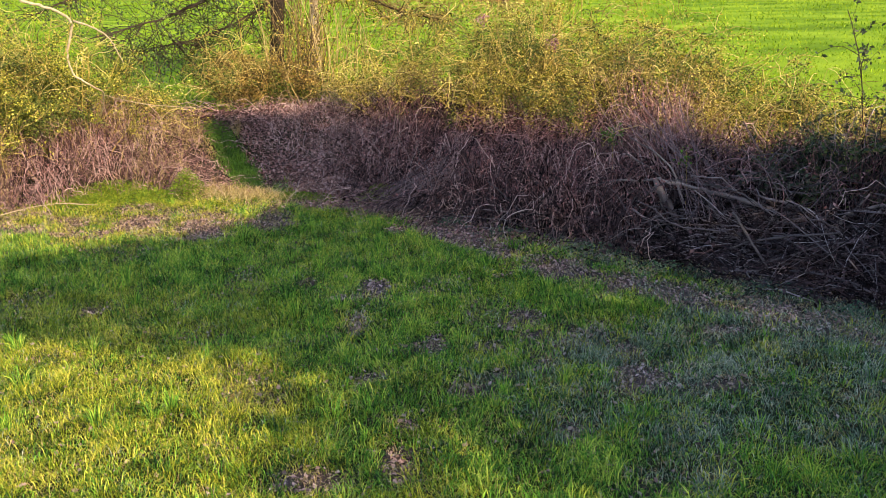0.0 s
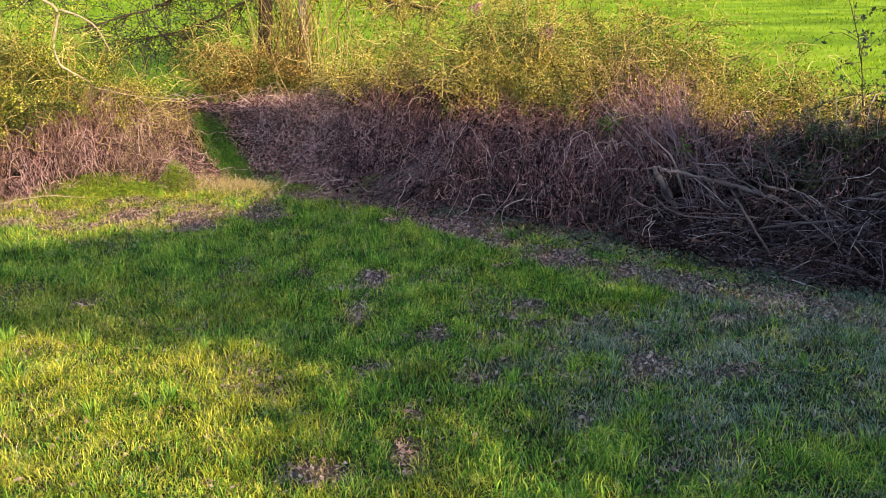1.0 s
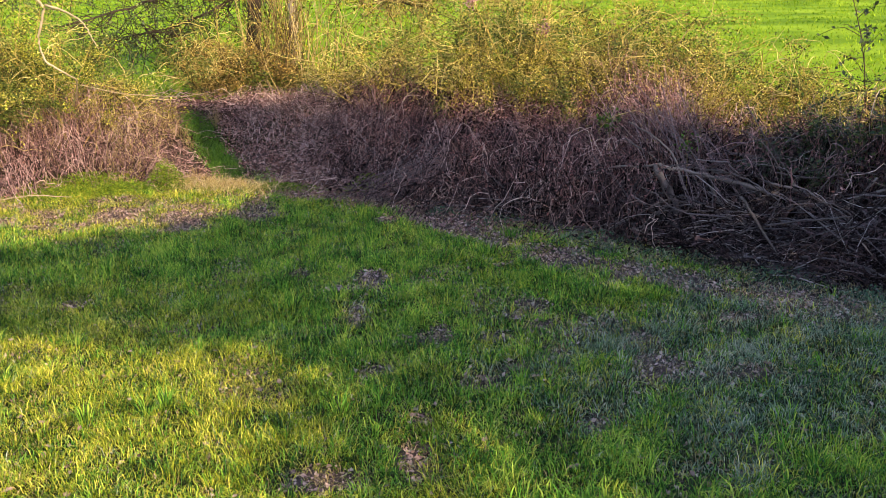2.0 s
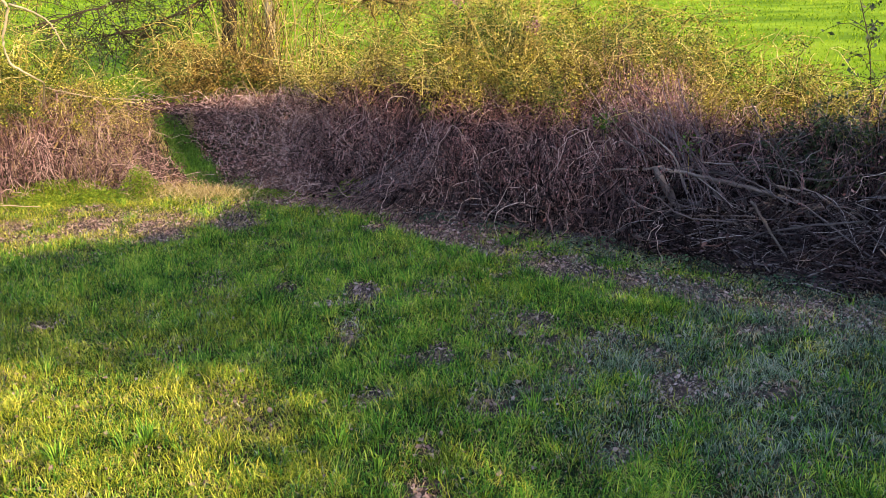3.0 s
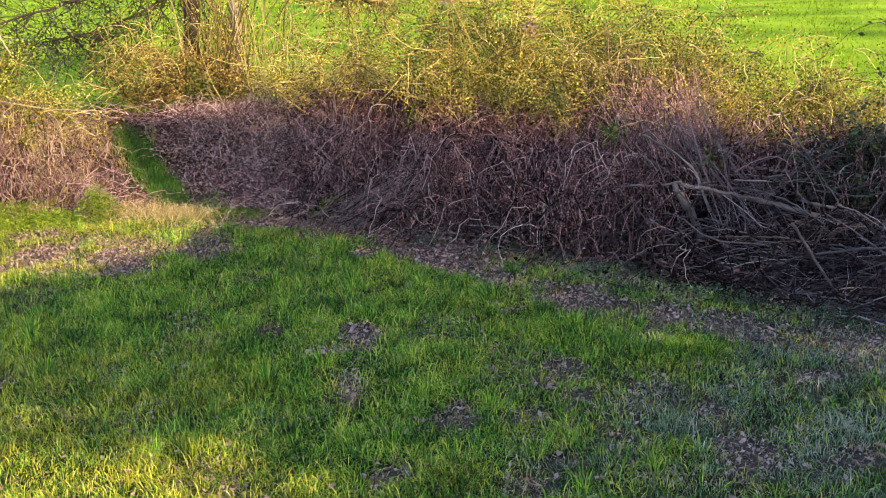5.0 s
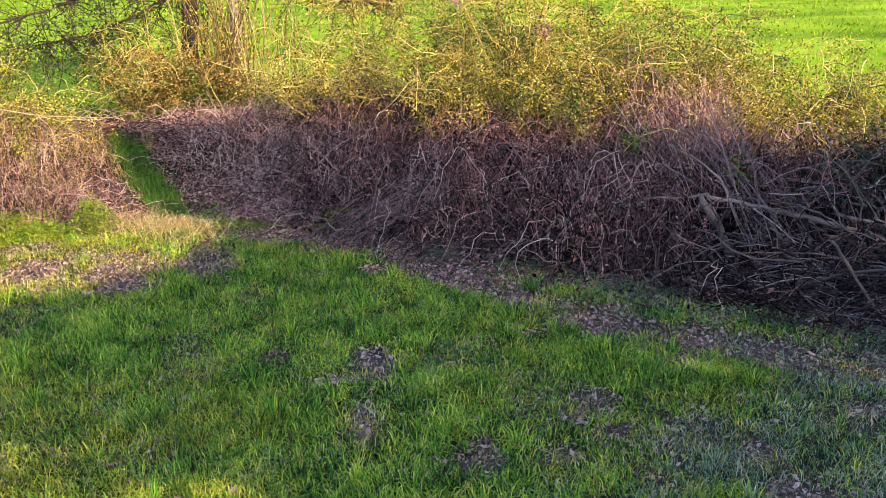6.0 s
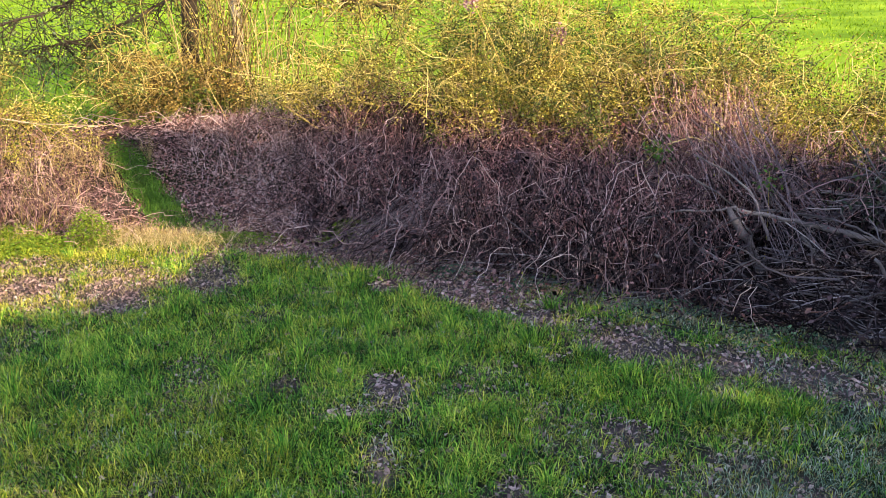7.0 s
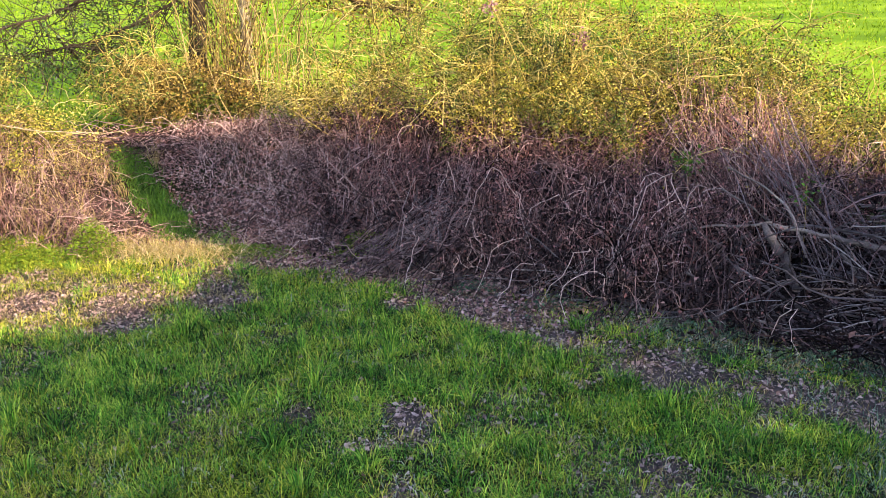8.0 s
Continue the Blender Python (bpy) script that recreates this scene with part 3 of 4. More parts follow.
def build_slope():
    """Thin dead stems on the leafy slope beside the gap."""
    x, y, d = spots(1500, -3.6, -0.6, 0.15, 4.0)
    full = bramble_top(x, d)
    up = canes("slope_stems", standing(x, y, full * rng.uniform(0.6, 1.7, len(x)) + 0.08, 6, 0.4, 0.6), (0.003, 0.006), M_SLOPE, "thin purple-grey dead stems on the slope beside the gap", 0.4)
    x, y, d = spots(480, -3.6, -0.6, 0.25, 4.0)
    low = canes("slope_bramble", arching(x, y, bramble_top(x, d) * rng.uniform(0.3, 1.2, len(x)) + 0.05, rng.uniform(0.3, 1.1, len(x)), 10, 0.04, 1.4), (0.003, 0.007), M_CANE, "low dead bramble canes trailing over the leafy slope")
    leaves_on("slope_leaves", np.concatenate([up[:, 1:5], low[:, 1:5]]), 3000, (0.012, 0.028), M_BRLEAF, "withered leaves hanging on dead stems")
    n = 17000
    x, d = rng.uniform(-3.8, 0.6, n), rng.uniform(0.0, 4.4, n)
    y = hedge_y(x, d)
    k = no_path(x, y)
    x, y = x[k], y[k]
    at = np.stack([x, y, ground_z(x, y) + rng.uniform(0.01, 0.05, len(x))], 1)
    tagged(link_mesh("slope_litter", *leaf_arrays(at, rng.uniform(0.015, 0.04, len(x)), 0.4, 0.6), M_SLOPELEAF), "reddish-brown fallen leaves covering the hedge slope", "dead leaves", kind="stuff")


def build_bank():
    """The sunlit withered tangle left of the gap."""
    # inner canes of the bank, darkened in colour for the shade between stems
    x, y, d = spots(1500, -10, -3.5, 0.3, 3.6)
    dark = canes("bank_inner_canes", arching(x, y, bramble_top(x, d) * rng.uniform(0.3, 0.8, len(x)), rng.uniform(0.3, 0.9, len(x)), 7), (0.004, 0.008), M_BANKSHADE, "inner canes coloured dark brown for the shade inside the withered bank")
    x, y, d = spots(2300, -10, -3.6, 0.0, 3.4, 0.8)
    fine = canes("bank_stems", standing(x, y, bramble_top(x, d) * rng.uniform(0.7, 1.3, len(x)) + 0.1, 8, 0.5, 1.5), (0.003, 0.0065), M_CANE_L, "sunlit pinkish withered stems drooping on the bank", 0.4)
    x, y, d = spots(1500, -10, -3.6, 0.0, 3.2)
    arch = canes("bank_bramble", arching(x, y, bramble_top(x, d) * rng.uniform(0.6, 1.1, len(x)), rng.uniform(0.3, 1.0, len(x)), 10), (0.003, 0.006), M_CANE_L, "sunlit pinkish bramble canes arching over the bank")
    leaves_on("bank_leaves", np.concatenate([fine[:, 2:6], arch[:, 2:6]]), 4200, (0.012, 0.028), M_BRLEAF, "withered leaves on the sunlit bank")


M_SLOPE = ramp_material("slope_stem", [(0.09, 0.052, 0.058), (0.27, 0.17, 0.178), (0.50, 0.36, 0.36), (0.70, 0.56, 0.53)], 0.6, 0, 30, 0.9, amp=0.5)
M_SLOPELEAF = ramp_material("slope_leaf", [(0.05, 0.024, 0.022), (0.19, 0.09, 0.078), (0.38, 0.20, 0.175), (0.60, 0.41, 0.36)], 0.7, 0.1, 60, 1.2, amp=0.7)
build_hedge()
build_slope()
build_bank()


# ---- shrubs ----
def build_shrub(name, x, y, wide, deep, high, stems, twigs, clumps, bark, leaf, label, leaf_size=(0.009, 0.022), low=0.3, lean=(0, 0), fall=1.0, shade=M_CLUMP):
    """Many thin stems with curved twigs; leaves in clumps, thicker low down (fall: metres over which they thin out)."""
    base = thing(name, (x, y, float(ground_z(x, y))), label, "shrub")
    r = rng.random(stems) ** 0.5
    a = rng.uniform(0, TAU, stems)
    sx, sy = x + 0.45 * wide * r * np.cos(a), y + 0.45 * deep * r * np.sin(a)
    start = np.stack([sx, sy, ground_z(sx, sy) - 0.02], 1)
    way = np.stack([(sx - x) * 0.5 / wide + lean[0], (sy - y) * 0.5 / deep + lean[1], np.full(stems, 1.0)], 1) + rng.normal(0, 0.16, (stems, 3))
    ln = high * (1 - 0.45 * r) * rng.uniform(0.7, 1.2, stems)
    main = strands(start, way, ln, 10, 0.45, 0.13)
    for line, r in zip(main, taper(stems, 10, rng.uniform(0.006, 0.013, stems), 0.35)):
        link_mesh("stem", *tube_arrays(line[None], r[None], 4), bark, base)
    i, j = rng.integers(0, stems, twigs), rng.integers(3, 10, twigs)
    way = rng.normal(0, 1, (twigs, 3))
    way[:, 2] = np.abs(way[:, 2]) * 0.5 + 0.2
    side = strands(main[i, j], way, rng.uniform(0.25, 0.95, twigs), 7, 1.0, 0.3)
    tagged(link_mesh("twig", *tube_arrays(side, taper(twigs, 7, rng.uniform(0.0035, 0.0075, twigs), 0.5), 3), bark, base), kind="stuff")
    node = side[:, 1:].reshape(-1, 3)
    over = node[:, 2] - ground_z(node[:, 0], node[:, 1]) - low
    weight = np.exp(-np.maximum(over, 0) / fall) * (over > 0) * (0.15 + vnoise(node[:, 0] + node[:, 1], node[:, 2], 0.35) ** 2)
    pick = node[rng.choice(len(node), clumps, p=weight / weight.sum())]
    per = rng.integers(7, 31, clumps)
    at = np.repeat(pick, per, 0) + rng.normal(0, 0.06, (per.sum(), 3))
    # dark green clumps, commoner low down so their colour adds shade inside
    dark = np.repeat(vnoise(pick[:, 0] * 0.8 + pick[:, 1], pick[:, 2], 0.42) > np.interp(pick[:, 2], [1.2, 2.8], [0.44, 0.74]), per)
    size = rng.uniform(*leaf_size, len(at))
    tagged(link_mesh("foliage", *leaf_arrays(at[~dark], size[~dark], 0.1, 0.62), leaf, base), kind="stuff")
    tagged(link_mesh("green_foliage", *leaf_arrays(at[dark], size[dark], 0.1, 0.62), shade, base), "darker green leaf clumps, commoner low down to paint the shade there", kind="stuff")
    return base


build_shrub("shrub", 0.1, 18.3, 2.8, 1.6, 2.6, 60, 700, 900, M_WITHY, M_SHRUB, "sparse yellow-twigged shrub rising behind the bramble hedge", low=0.4, fall=1.0)
build_shrub("shrub", 1.7, 17.0, 2.8, 1.8, 3.4, 95, 1350, 2900, M_WITHY, M_SHRUB, "tall yellow-olive shrub with dense fine twigs behind the brambles", low=0.45, fall=1.6)
build_shrub("shrub", 3.3, 15.8, 2.6, 1.5, 2.4, 80, 800, 2200, M_WITHY, M_SHRUB, "rounded yellow-green leafy shrub sloping down behind the brambles", low=0.45, fall=0.9)
build_shrub("shrub", 4.6, 14.4, 2.4, 1.3, 1.75, 70, 600, 1500, M_WITHY, M_SHRUB, "low yellow-green leafy shrub along the hedge top", low=0.35)
build_shrub("shrub", 5.9, 13.2, 2.0, 1.2, 1.4, 50, 420, 760, M_WITHY, M_OLIVE, "low sunlit leafy shrub at the hedge end", low=0.3)
build_shrub("shrub", -1.0, 20.0, 2.4, 1.0, 1.1, 40, 300, 260, M_WITHY, M_SHRUB, "low thin yellow shrub under the tree", low=0.15, fall=0.5)
build_shrub("shrub", -6.6, 17.6, 1.9, 1.2, 3.0, 70, 700, 2000, M_WITHY, M_OLIVE, "sunlit yellow-green shrub with pale forked branches on the bank", (0.011, 0.024), low=0.7, fall=1.3)
build_shrub("shrub", -7.7, 16.4, 1.6, 1.2, 2.2, 40, 420, 1100, M_WITHY, M_OLIVE, "green leafy shrub on the sunlit bank", (0.011, 0.024), low=0.7)
build_shrub("shrub", -3.95, 20.7, 1.1, 0.9, 2.1, 50, 520, 420, M_WITHY, M_BROWNLEAF, "olive-brown leafy undergrowth at the foot of the tree", (0.014, 0.028), low=0.1, fall=1.4)
build_shrub("shrub", -5.5, 18.4, 1.9, 1.0, 1.0, 40, 380, 420, M_WITHY, M_OLIVE, "low yellow-green growth behind the withered bank", (0.012, 0.024), low=0.1)
build_shrub("shrub", -3.3, 20.6, 1.9, 0.9, 0.95, 40, 360, 520, M_SHOOT, M_BROWNLEAF, "golden-brown leafy undergrowth round the trunk", (0.018, 0.034), low=0.05)
build_shrub("shrub", 5.2, 12.75, 1.7, 0.7, 1.05, 40, 340, 480, M_GREY, M_DARKLEAF, "dark green evergreen shrub above the brush pile", (0.018, 0.038), low=0.15, shade=M_IVY)


# ---- single branches ----
def branch(name, points, r0, r1, material, label, category="branch", group="", parent=None, knots=0.0):
    """A bent, tapered, round branch through the points."""
    p = np.array(points, float)
    t = np.linspace(0, len(p) - 1, (len(p) - 1) * 5 + 1)
    q = np.stack([np.interp(t, np.arange(len(p)), p[:, c]) for c in range(3)], 1)
    for _ in range(2):
        q[1:-1] = (q[:-2] + 2 * q[1:-1] + q[2:]) / 4
    q[1:-1] += rng.normal(0, min(r0 * 0.3, 0.012), q[1:-1].shape)
    s = len(q)
    rad = np.linspace(r0, r1, s) * (1 + rng.normal(0, (0.03 if r0 > 0.1 else 0.08) + knots, s))
    v, f = tube_arrays(q[None], rad[None], 8)
    ends = len(v)
    v = np.concatenate([v, q[:1], q[-1:]])
    cap = [(ends, (i + 1) % 8, i, i) for i in range(8)] + [(ends + 1, ends - 8 + i, ends - 8 + (i + 1) % 8, ends - 8 + (i + 1) % 8) for i in range(8)]
    me = bpy.data.meshes.new(name)
    me.from_pydata(v.tolist(), [], [tuple(a) for a in f] + [tuple(dict.fromkeys(c)) for c in cap])
    me.materials.append(material)
    me.polygons.foreach_set("use_smooth", np.ones(len(me.polygons), bool))
    ob = new(name, me)
    if parent:
        ob.parent = parent
        ob.location = -parent.location
        return ob
    return tagged(ob, label, category, group)


PILE = "branches of the brush pile"
for pts, r0, r1 in (
    ([(2.87, 12.87, 0.79), (3.38, 12.62, 0.69), (3.79, 12.41, 0.62), (4.39, 12.11, 0.45), (4.68, 11.96, 0.38), (4.81, 11.8, 0.2), (4.73, 11.25, 0.1), (4.57, 10.5, 0.04)], 0.018, 0.034),
    ([(3.92, 12.34, 0.44), (4.22, 12.19, 0.39), (4.42, 12.09, 0.32), (4.6, 12.0, 0.15), (4.78, 11.7, 0.04)], 0.018, 0.026),
    ([(3.09, 12.65, 0.03), (3.5, 12.3, 0.06), (3.8, 11.95, 0.03)], 0.016, 0.022),
    ([(3.87, 12.37, 0.35), (4.02, 12.1, 0.11), (4.1, 11.6, 0.03)], 0.018, 0.022),
    ([(4.74, 11.94, 0.28), (4.95, 11.83, 0.56), (5.3, 11.65, 0.69), (5.8, 11.4, 0.72)], 0.022, 0.014),
    ([(4.78, 11.91, 0.3), (4.91, 11.85, 0.44), (5.14, 11.74, 0.8)], 0.02, 0.012),
    ([(4.83, 11.89, 0.33), (5.08, 11.55, 0.03)], 0.022, 0.024),
    ([(3.97, 12.32, 0.68), (4.23, 12.19, 0.62), (4.48, 12.07, 0.57), (4.7, 11.95, 0.42)], 0.012, 0.018),
    ([(4.23, 12.19, 0.31), (4.3, 11.95, 0.09), (4.3, 11.6, 0.02)], 0.016, 0.02),
    ([(3.43, 12.59, 0.56), (3.58, 12.4, 0.29), (3.85, 12.1, 0.03)], 0.012, 0.018),
    ([(1.65, 13.5, 0.41), (2.0, 13.32, 0.61), (2.37, 13.14, 0.75), (2.64, 13.0, 0.75), (2.88, 12.88, 0.81)], 0.008, 0.012),
    ([(2.49, 13.08, 1.32), (2.81, 12.92, 1.14), (3.02, 12.82, 0.94), (3.15, 12.7, 0.5)], 0.007, 0.012),
    ([(3.01, 12.52, 0.08), (3.37, 12.34, 0.1), (3.68, 12.1, 0.06)], 0.018, 0.014),
):
    branch("dead_branch", pts, r0 * 1.15, r1 * 1.15, M_DEADPALE, "bare pale grey weathered branch lying across the brush pile", group=PILE)
for _ in range(44):
    bx = rng.uniform(2.0, 5.8)
    bd = rng.uniform(0.35, 1.9)
    by = float(np.interp(bx, HEDGE_X, HEDGE_Y)) + bd / 0.75
    bz = rng.uniform(0.05, 0.8) * float(smooth(0.2, 2.0, bd)) * float(np.interp(bx, [1.5, 3], [0.45, 1]))
    run, lift, turn = rng.uniform(0.4, 1.0), rng.normal(0, 0.4), rng.normal(0, 0.9)
    pts = [(bx + run * k, by - run * k * (0.75 + turn), max(0.03, bz + lift * k + 0.12 * math.sin(k * 2.2 + bx * 9))) for k in (-0.9, -0.45, 0, 0.45, 0.9)]
    if min(float(behind(p[0], p[1])) for p in pts) < 0.05:
        continue
    br = rng.uniform(0.007, 0.018)
    branch("dead_branch", pts, br, br * 0.5, M_DEAD, "bare grey weathered branch lying across the brush pile", group=PILE)
branch("dead_stump", [(2.8, 12.9, 0.8), (2.96, 12.82, 0.49), (3.15, 12.73, 0.02)], 0.035, 0.055, M_DEAD, "leaning snapped grey stump standing in the brush pile", "stump", knots=0.06)
branch("fallen_stick", [(0.12, 15.03, 0.06), (0.27, 14.49, 0.04), (0.42, 13.95, 0.03)], 0.012, 0.018, M_DEAD, "pale fallen stick lying on dead leaves", "stick")


def build_brushwood():
    n = 2000
    x = rng.uniform(-0.9, 6.4, n)
    d = np.where(x < 1.6, rng.uniform(-0.1, 0.9, n), 2.3 * rng.random(n) ** 0.8)
    y = hedge_y(x, d)
    z = rng.random(n) * (np.interp(x, [3, 4.2], [0.75, 0.5]) * smooth(0.1, 2.0, d) * smooth(1.4, 3.2, x) + 0.08)
    way = np.stack([rng.normal(0.5, 0.9, n), rng.normal(-0.35, 0.6, n), rng.normal(0.0, 0.42, n)], 1)
    lines = strands(np.stack([x, y, ground_z(x, y) + z], 1), way, rng.uniform(0.3, 1.4, n), 6, 0.4, 0.2)
    lines = grounded(lines[behind(lines[:, :, 0], lines[:, :, 1]).min(1) > -0.12], 0.012)
    n = len(lines)
    thick = 0.003 + 0.009 * rng.random(n) ** 2.5
    single = (thick > np.sort(thick)[-170])
    ob = link_mesh("brushwood", *tube_arrays(lines[~single], taper((~single).sum(), 6, thick[~single], 0.5), 4), M_GREY)
    tagged(ob, "heap of thin bare grey sticks in the hedge foot", "brushwood", kind="stuff")
    for line, r in zip(lines[single], thick[single]):
        ob = link_mesh("stick", *tube_arrays(line[None], taper(1, 6, np.full(1, r), 0.5), 5), M_GREY)
        tagged(ob, "bare grey stick lying in the brush pile", "stick", "sticks of the brush pile")


build_brushwood()


def build_pile_floor():
    """Near-black twigs and leaves that paint the shade in the bottom of the pile."""
    n = 1300
    x = rng.uniform(2.0, 6.6, n)
    d = rng.uniform(0.1, 2.4, n)
    y = hedge_y(x, d)
    dark_fill = canes("pile_twigs", arching(x, y, rng.uniform(0.05, 0.45, n) * (0.3 + 0.4 * d), rng.uniform(0.2, 0.8, n), 7), (0.004, 0.009), M_INNERSHADE, "twigs coloured near-black for the shade inside the brush pile")
    leaves_on("pile_leaves", dark_fill, 3500, (0.02, 0.045), M_INNERSHADE, "leaves coloured near-black for the shade in the bottom of the brush pile", 0.07)


build_pile_floor()
white = bpy.data.objects["shrub.006"]
branch("pale_branch", [(-6.38, 15.8, 3.17), (-6.09, 15.8, 3.08), (-5.81, 15.8, 2.99), (-5.6, 15.8, 2.84), (-5.69, 15.8, 2.58), (-5.76, 15.8, 2.28), (-5.7, 15.82, 2.01), (-5.46, 15.9, 1.83), (-5.4, 16.3, 1.7), (-5.7, 16.9, 1.2)], 0.024, 0.012, M_PALE, "", parent=white)
branch("pale_branch", [(-5.6, 15.8, 2.84), (-5.33, 15.8, 2.75), (-5.08, 15.8, 2.6), (-4.98, 15.8, 2.39), (-4.89, 15.8, 2.19)], 0.018, 0.007, M_PALE, "", parent=white)


branch("pale_branch", [(-6.1, 17.4, 1.6), (-5.48, 17.4, 1.44), (-5.05, 17.4, 1.34), (-4.53, 17.4, 1.3), (-4.1, 17.45, 1.26), (-3.66, 17.5, 1.32)], 0.008, 0.004, M_PALE, "", parent=white)
branch("arched_cane", [(-6.9, 14.5, 0.02), (-6.45, 14.55, 0.12), (-6.1, 14.6, 0.2), (-5.7, 14.75, 0.22), (-5.3, 15.1, 0.1)], 0.010, 0.006, M_PALE, "pale arched cane lying at the foot of the bank", "cane")


def build_sprig(name, at, leaves, spread, size, material, label, category):
    """A few leaves on a short stem standing out of the hedge."""
    x, y, z = at
    s = thing(name, (x, y, z), label, category)
    foot = float(ground_z(x, y))
    branch("stem", [(x + 0.05, y + 0.1, foot), (x + 0.03, y + 0.04, (foot + z) / 2), (x, y, z + spread)], 0.005, 0.003, M_WITHY, "", parent=s)
    pts = np.array(at) + rng.normal(0, 1, (leaves, 3)) * (spread * 0.8, spread * 0.6, spread * 0.7)
    link_mesh("foliage", *leaf_arrays(pts, rng.uniform(*size, leaves), 0.1, 0.65), material, s)


build_sprig("bramble_sprig", (2.4, 13.9, 1.2), 90, 0.1, (0.02, 0.035), M_GREEN, "bright green leafy sprig standing in the brown hedge", "sprig")
build_sprig("bramble_sprig", (3.2, 12.9, 1.05), 50, 0.1, (0.015, 0.03), M_GREEN, "yellow-green shoot beside the cut stems", "sprig")
build_sprig("red_leaf_spray", (1.8, 16.0, 2.34), 70, 0.07, (0.02, 0.032), M_PINK, "spray of purplish-pink old leaves in the shrub top", "leaves")
build_sprig("red_leaf_spray", (0.68, 16.0, 2.74), 50, 0.06, (0.02, 0.032), M_PINK, "spray of purplish-pink old leaves in the shrub top", "leaves")


# ---- tree behind the hedge ----
def build_tree():
    tree = thing("tree", (-3.4, 21.5, float(ground_z(-3.4, 21.5))), "old tree with dark trunk, drooping limbs and yellow hanging shoots", "tree")
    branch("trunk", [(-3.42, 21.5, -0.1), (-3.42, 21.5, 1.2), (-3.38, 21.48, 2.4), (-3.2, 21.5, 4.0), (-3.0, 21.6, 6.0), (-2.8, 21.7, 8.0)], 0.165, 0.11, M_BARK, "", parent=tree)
    # second trunk, its bark coloured as if in full sun
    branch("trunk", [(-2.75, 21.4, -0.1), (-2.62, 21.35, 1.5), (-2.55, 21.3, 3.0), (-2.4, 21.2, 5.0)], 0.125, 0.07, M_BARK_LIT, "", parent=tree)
    limbs = [
        ([(-3.0, 21.5, 3.9), (-4.0, 21.2, 3.4), (-4.8, 21.0, 2.95), (-5.6, 20.8, 2.65), (-7.0, 20.5, 2.3)], 0.075, 0.02),
        ([(-3.05, 21.5, 3.2), (-4.0, 21.3, 2.6), (-5.0, 21.1, 2.2), (-6.4, 20.9, 2.0)], 0.055, 0.012),
        ([(-3.1, 21.5, 4.4), (-5.0, 21.6, 4.0), (-7.0, 21.6, 3.3), (-8.6, 21.5, 2.7)], 0.08, 0.02),
        ([(-3.0, 21.5, 3.8), (-2.0, 21.1, 3.2), (-0.9, 20.8, 2.75), (0.3, 20.4, 2.5)], 0.07, 0.015),
        ([(-3.0, 21.5, 4.6), (-1.5, 21.0, 4.0), (0.2, 20.4, 3.3), (1.4, 20.0, 2.8)], 0.07, 0.015),
        ([(-2.9, 21.6, 5.6), (-3.8, 22.8, 6.6), (-4.6, 23.6, 7.6)], 0.07, 0.02),
        ([(-2.9, 21.6, 5.8), (-1.6, 22.0, 7.0), (-0.4, 22.4, 8.2)], 0.07, 0.02),
        # unseen limb, added to carry the foliage that shadows the meadow
        ([(-3.0, 21.5, 4.8), (-2.4, 22.6, 5.6), (-1.6, 24.0, 6.1), (-1.2, 25.4, 6.3)], 0.08, 0.03),
        ([(-2.8, 21.7, 7.8), (-2.6, 21.9, 9.0), (-2.9, 22.0, 10.2)], 0.08, 0.02),
    ]
    for k, (pts, r0, r1) in enumerate(limbs):
        limb = branch("limb", pts, r0 * 0.62, r1 * 0.6, M_BARK, "", parent=tree)
        dark = k < 3
        bark, leaf = (M_BARK, M_IVY) if dark else (M_SHOOT, M_SHRUB) if k < 5 else (M_WITHY, M_SHRUB)
        nn, m = (200, 95) if dark else (260, 75) if k < 5 else (80, 40)
        p = np.array(pts)
        t = rng.random(nn) ** 0.8 * (len(p) - 1)
        at = np.stack([np.interp(t, np.arange(len(p)), p[:, c]) for c in range(3)], 1)
        way = rng.normal(0, 1, (nn, 3))
        way[:, 2] = way[:, 2] * 0.5 - (0.25 if dark else 0.0)
        lines = strands(at, way, rng.uniform(0.3, 1.5, nn), 8, 0.35, 0.3)
        link_mesh("twig", *tube_arrays(lines, taper(nn, 8, rng.uniform(0.005, 0.012, nn), 0.5), 3), bark, limb)
        per = rng.integers(6, 34, m)
        lv = np.repeat(lines[rng.integers(0, nn, m), rng.integers(3, 8, m)], per, 0) + rng.normal(0, 1, (per.sum(), 3)) * (0.07, 0.07, 0.12)
        link_mesh("foliage", *leaf_arrays(lv, rng.uniform(0.018, 0.04, len(lv))), leaf, limb, "dark hanging ivy leaves" if dark else "")
    leaning = branch("limb", [(-5.6, 21.3, 2.3), (-5.33, 21.3, 1.96), (-5.08, 21.3, 1.63), (-4.79, 21.3, 1.3), (-4.5, 21.3, 0.85)], 0.018, 0.035, M_BARK, "", parent=tree)
    m = 420
    k = rng.random(m)
    lv = np.stack([-5.5 + 0.8 * k, np.full(m, 21.3), 2.15 - 1.0 * k], 1) + rng.normal(0, 1, (m, 3)) * (0.07, 0.07, 0.14)
    link_mesh("ivy", *leaf_arrays(lv, rng.uniform(0.02, 0.042, m)), M_IVY, leaning, "dark ivy on the leaning dead limb")
    # unseen leaf mass, placed so its shadow falls on the meadow
    m = 4200
    ivy = np.array((-1.5, 24.2, 6.2)) + rng.normal(0, 1, (m, 3)) * (0.7, 1.5, 0.45)
    link_mesh("shadow_foliage", *leaf_arrays(ivy, rng.uniform(0.08, 0.14, m)), M_DARKLEAF, tree, "dark ivy grown through the upper limbs")
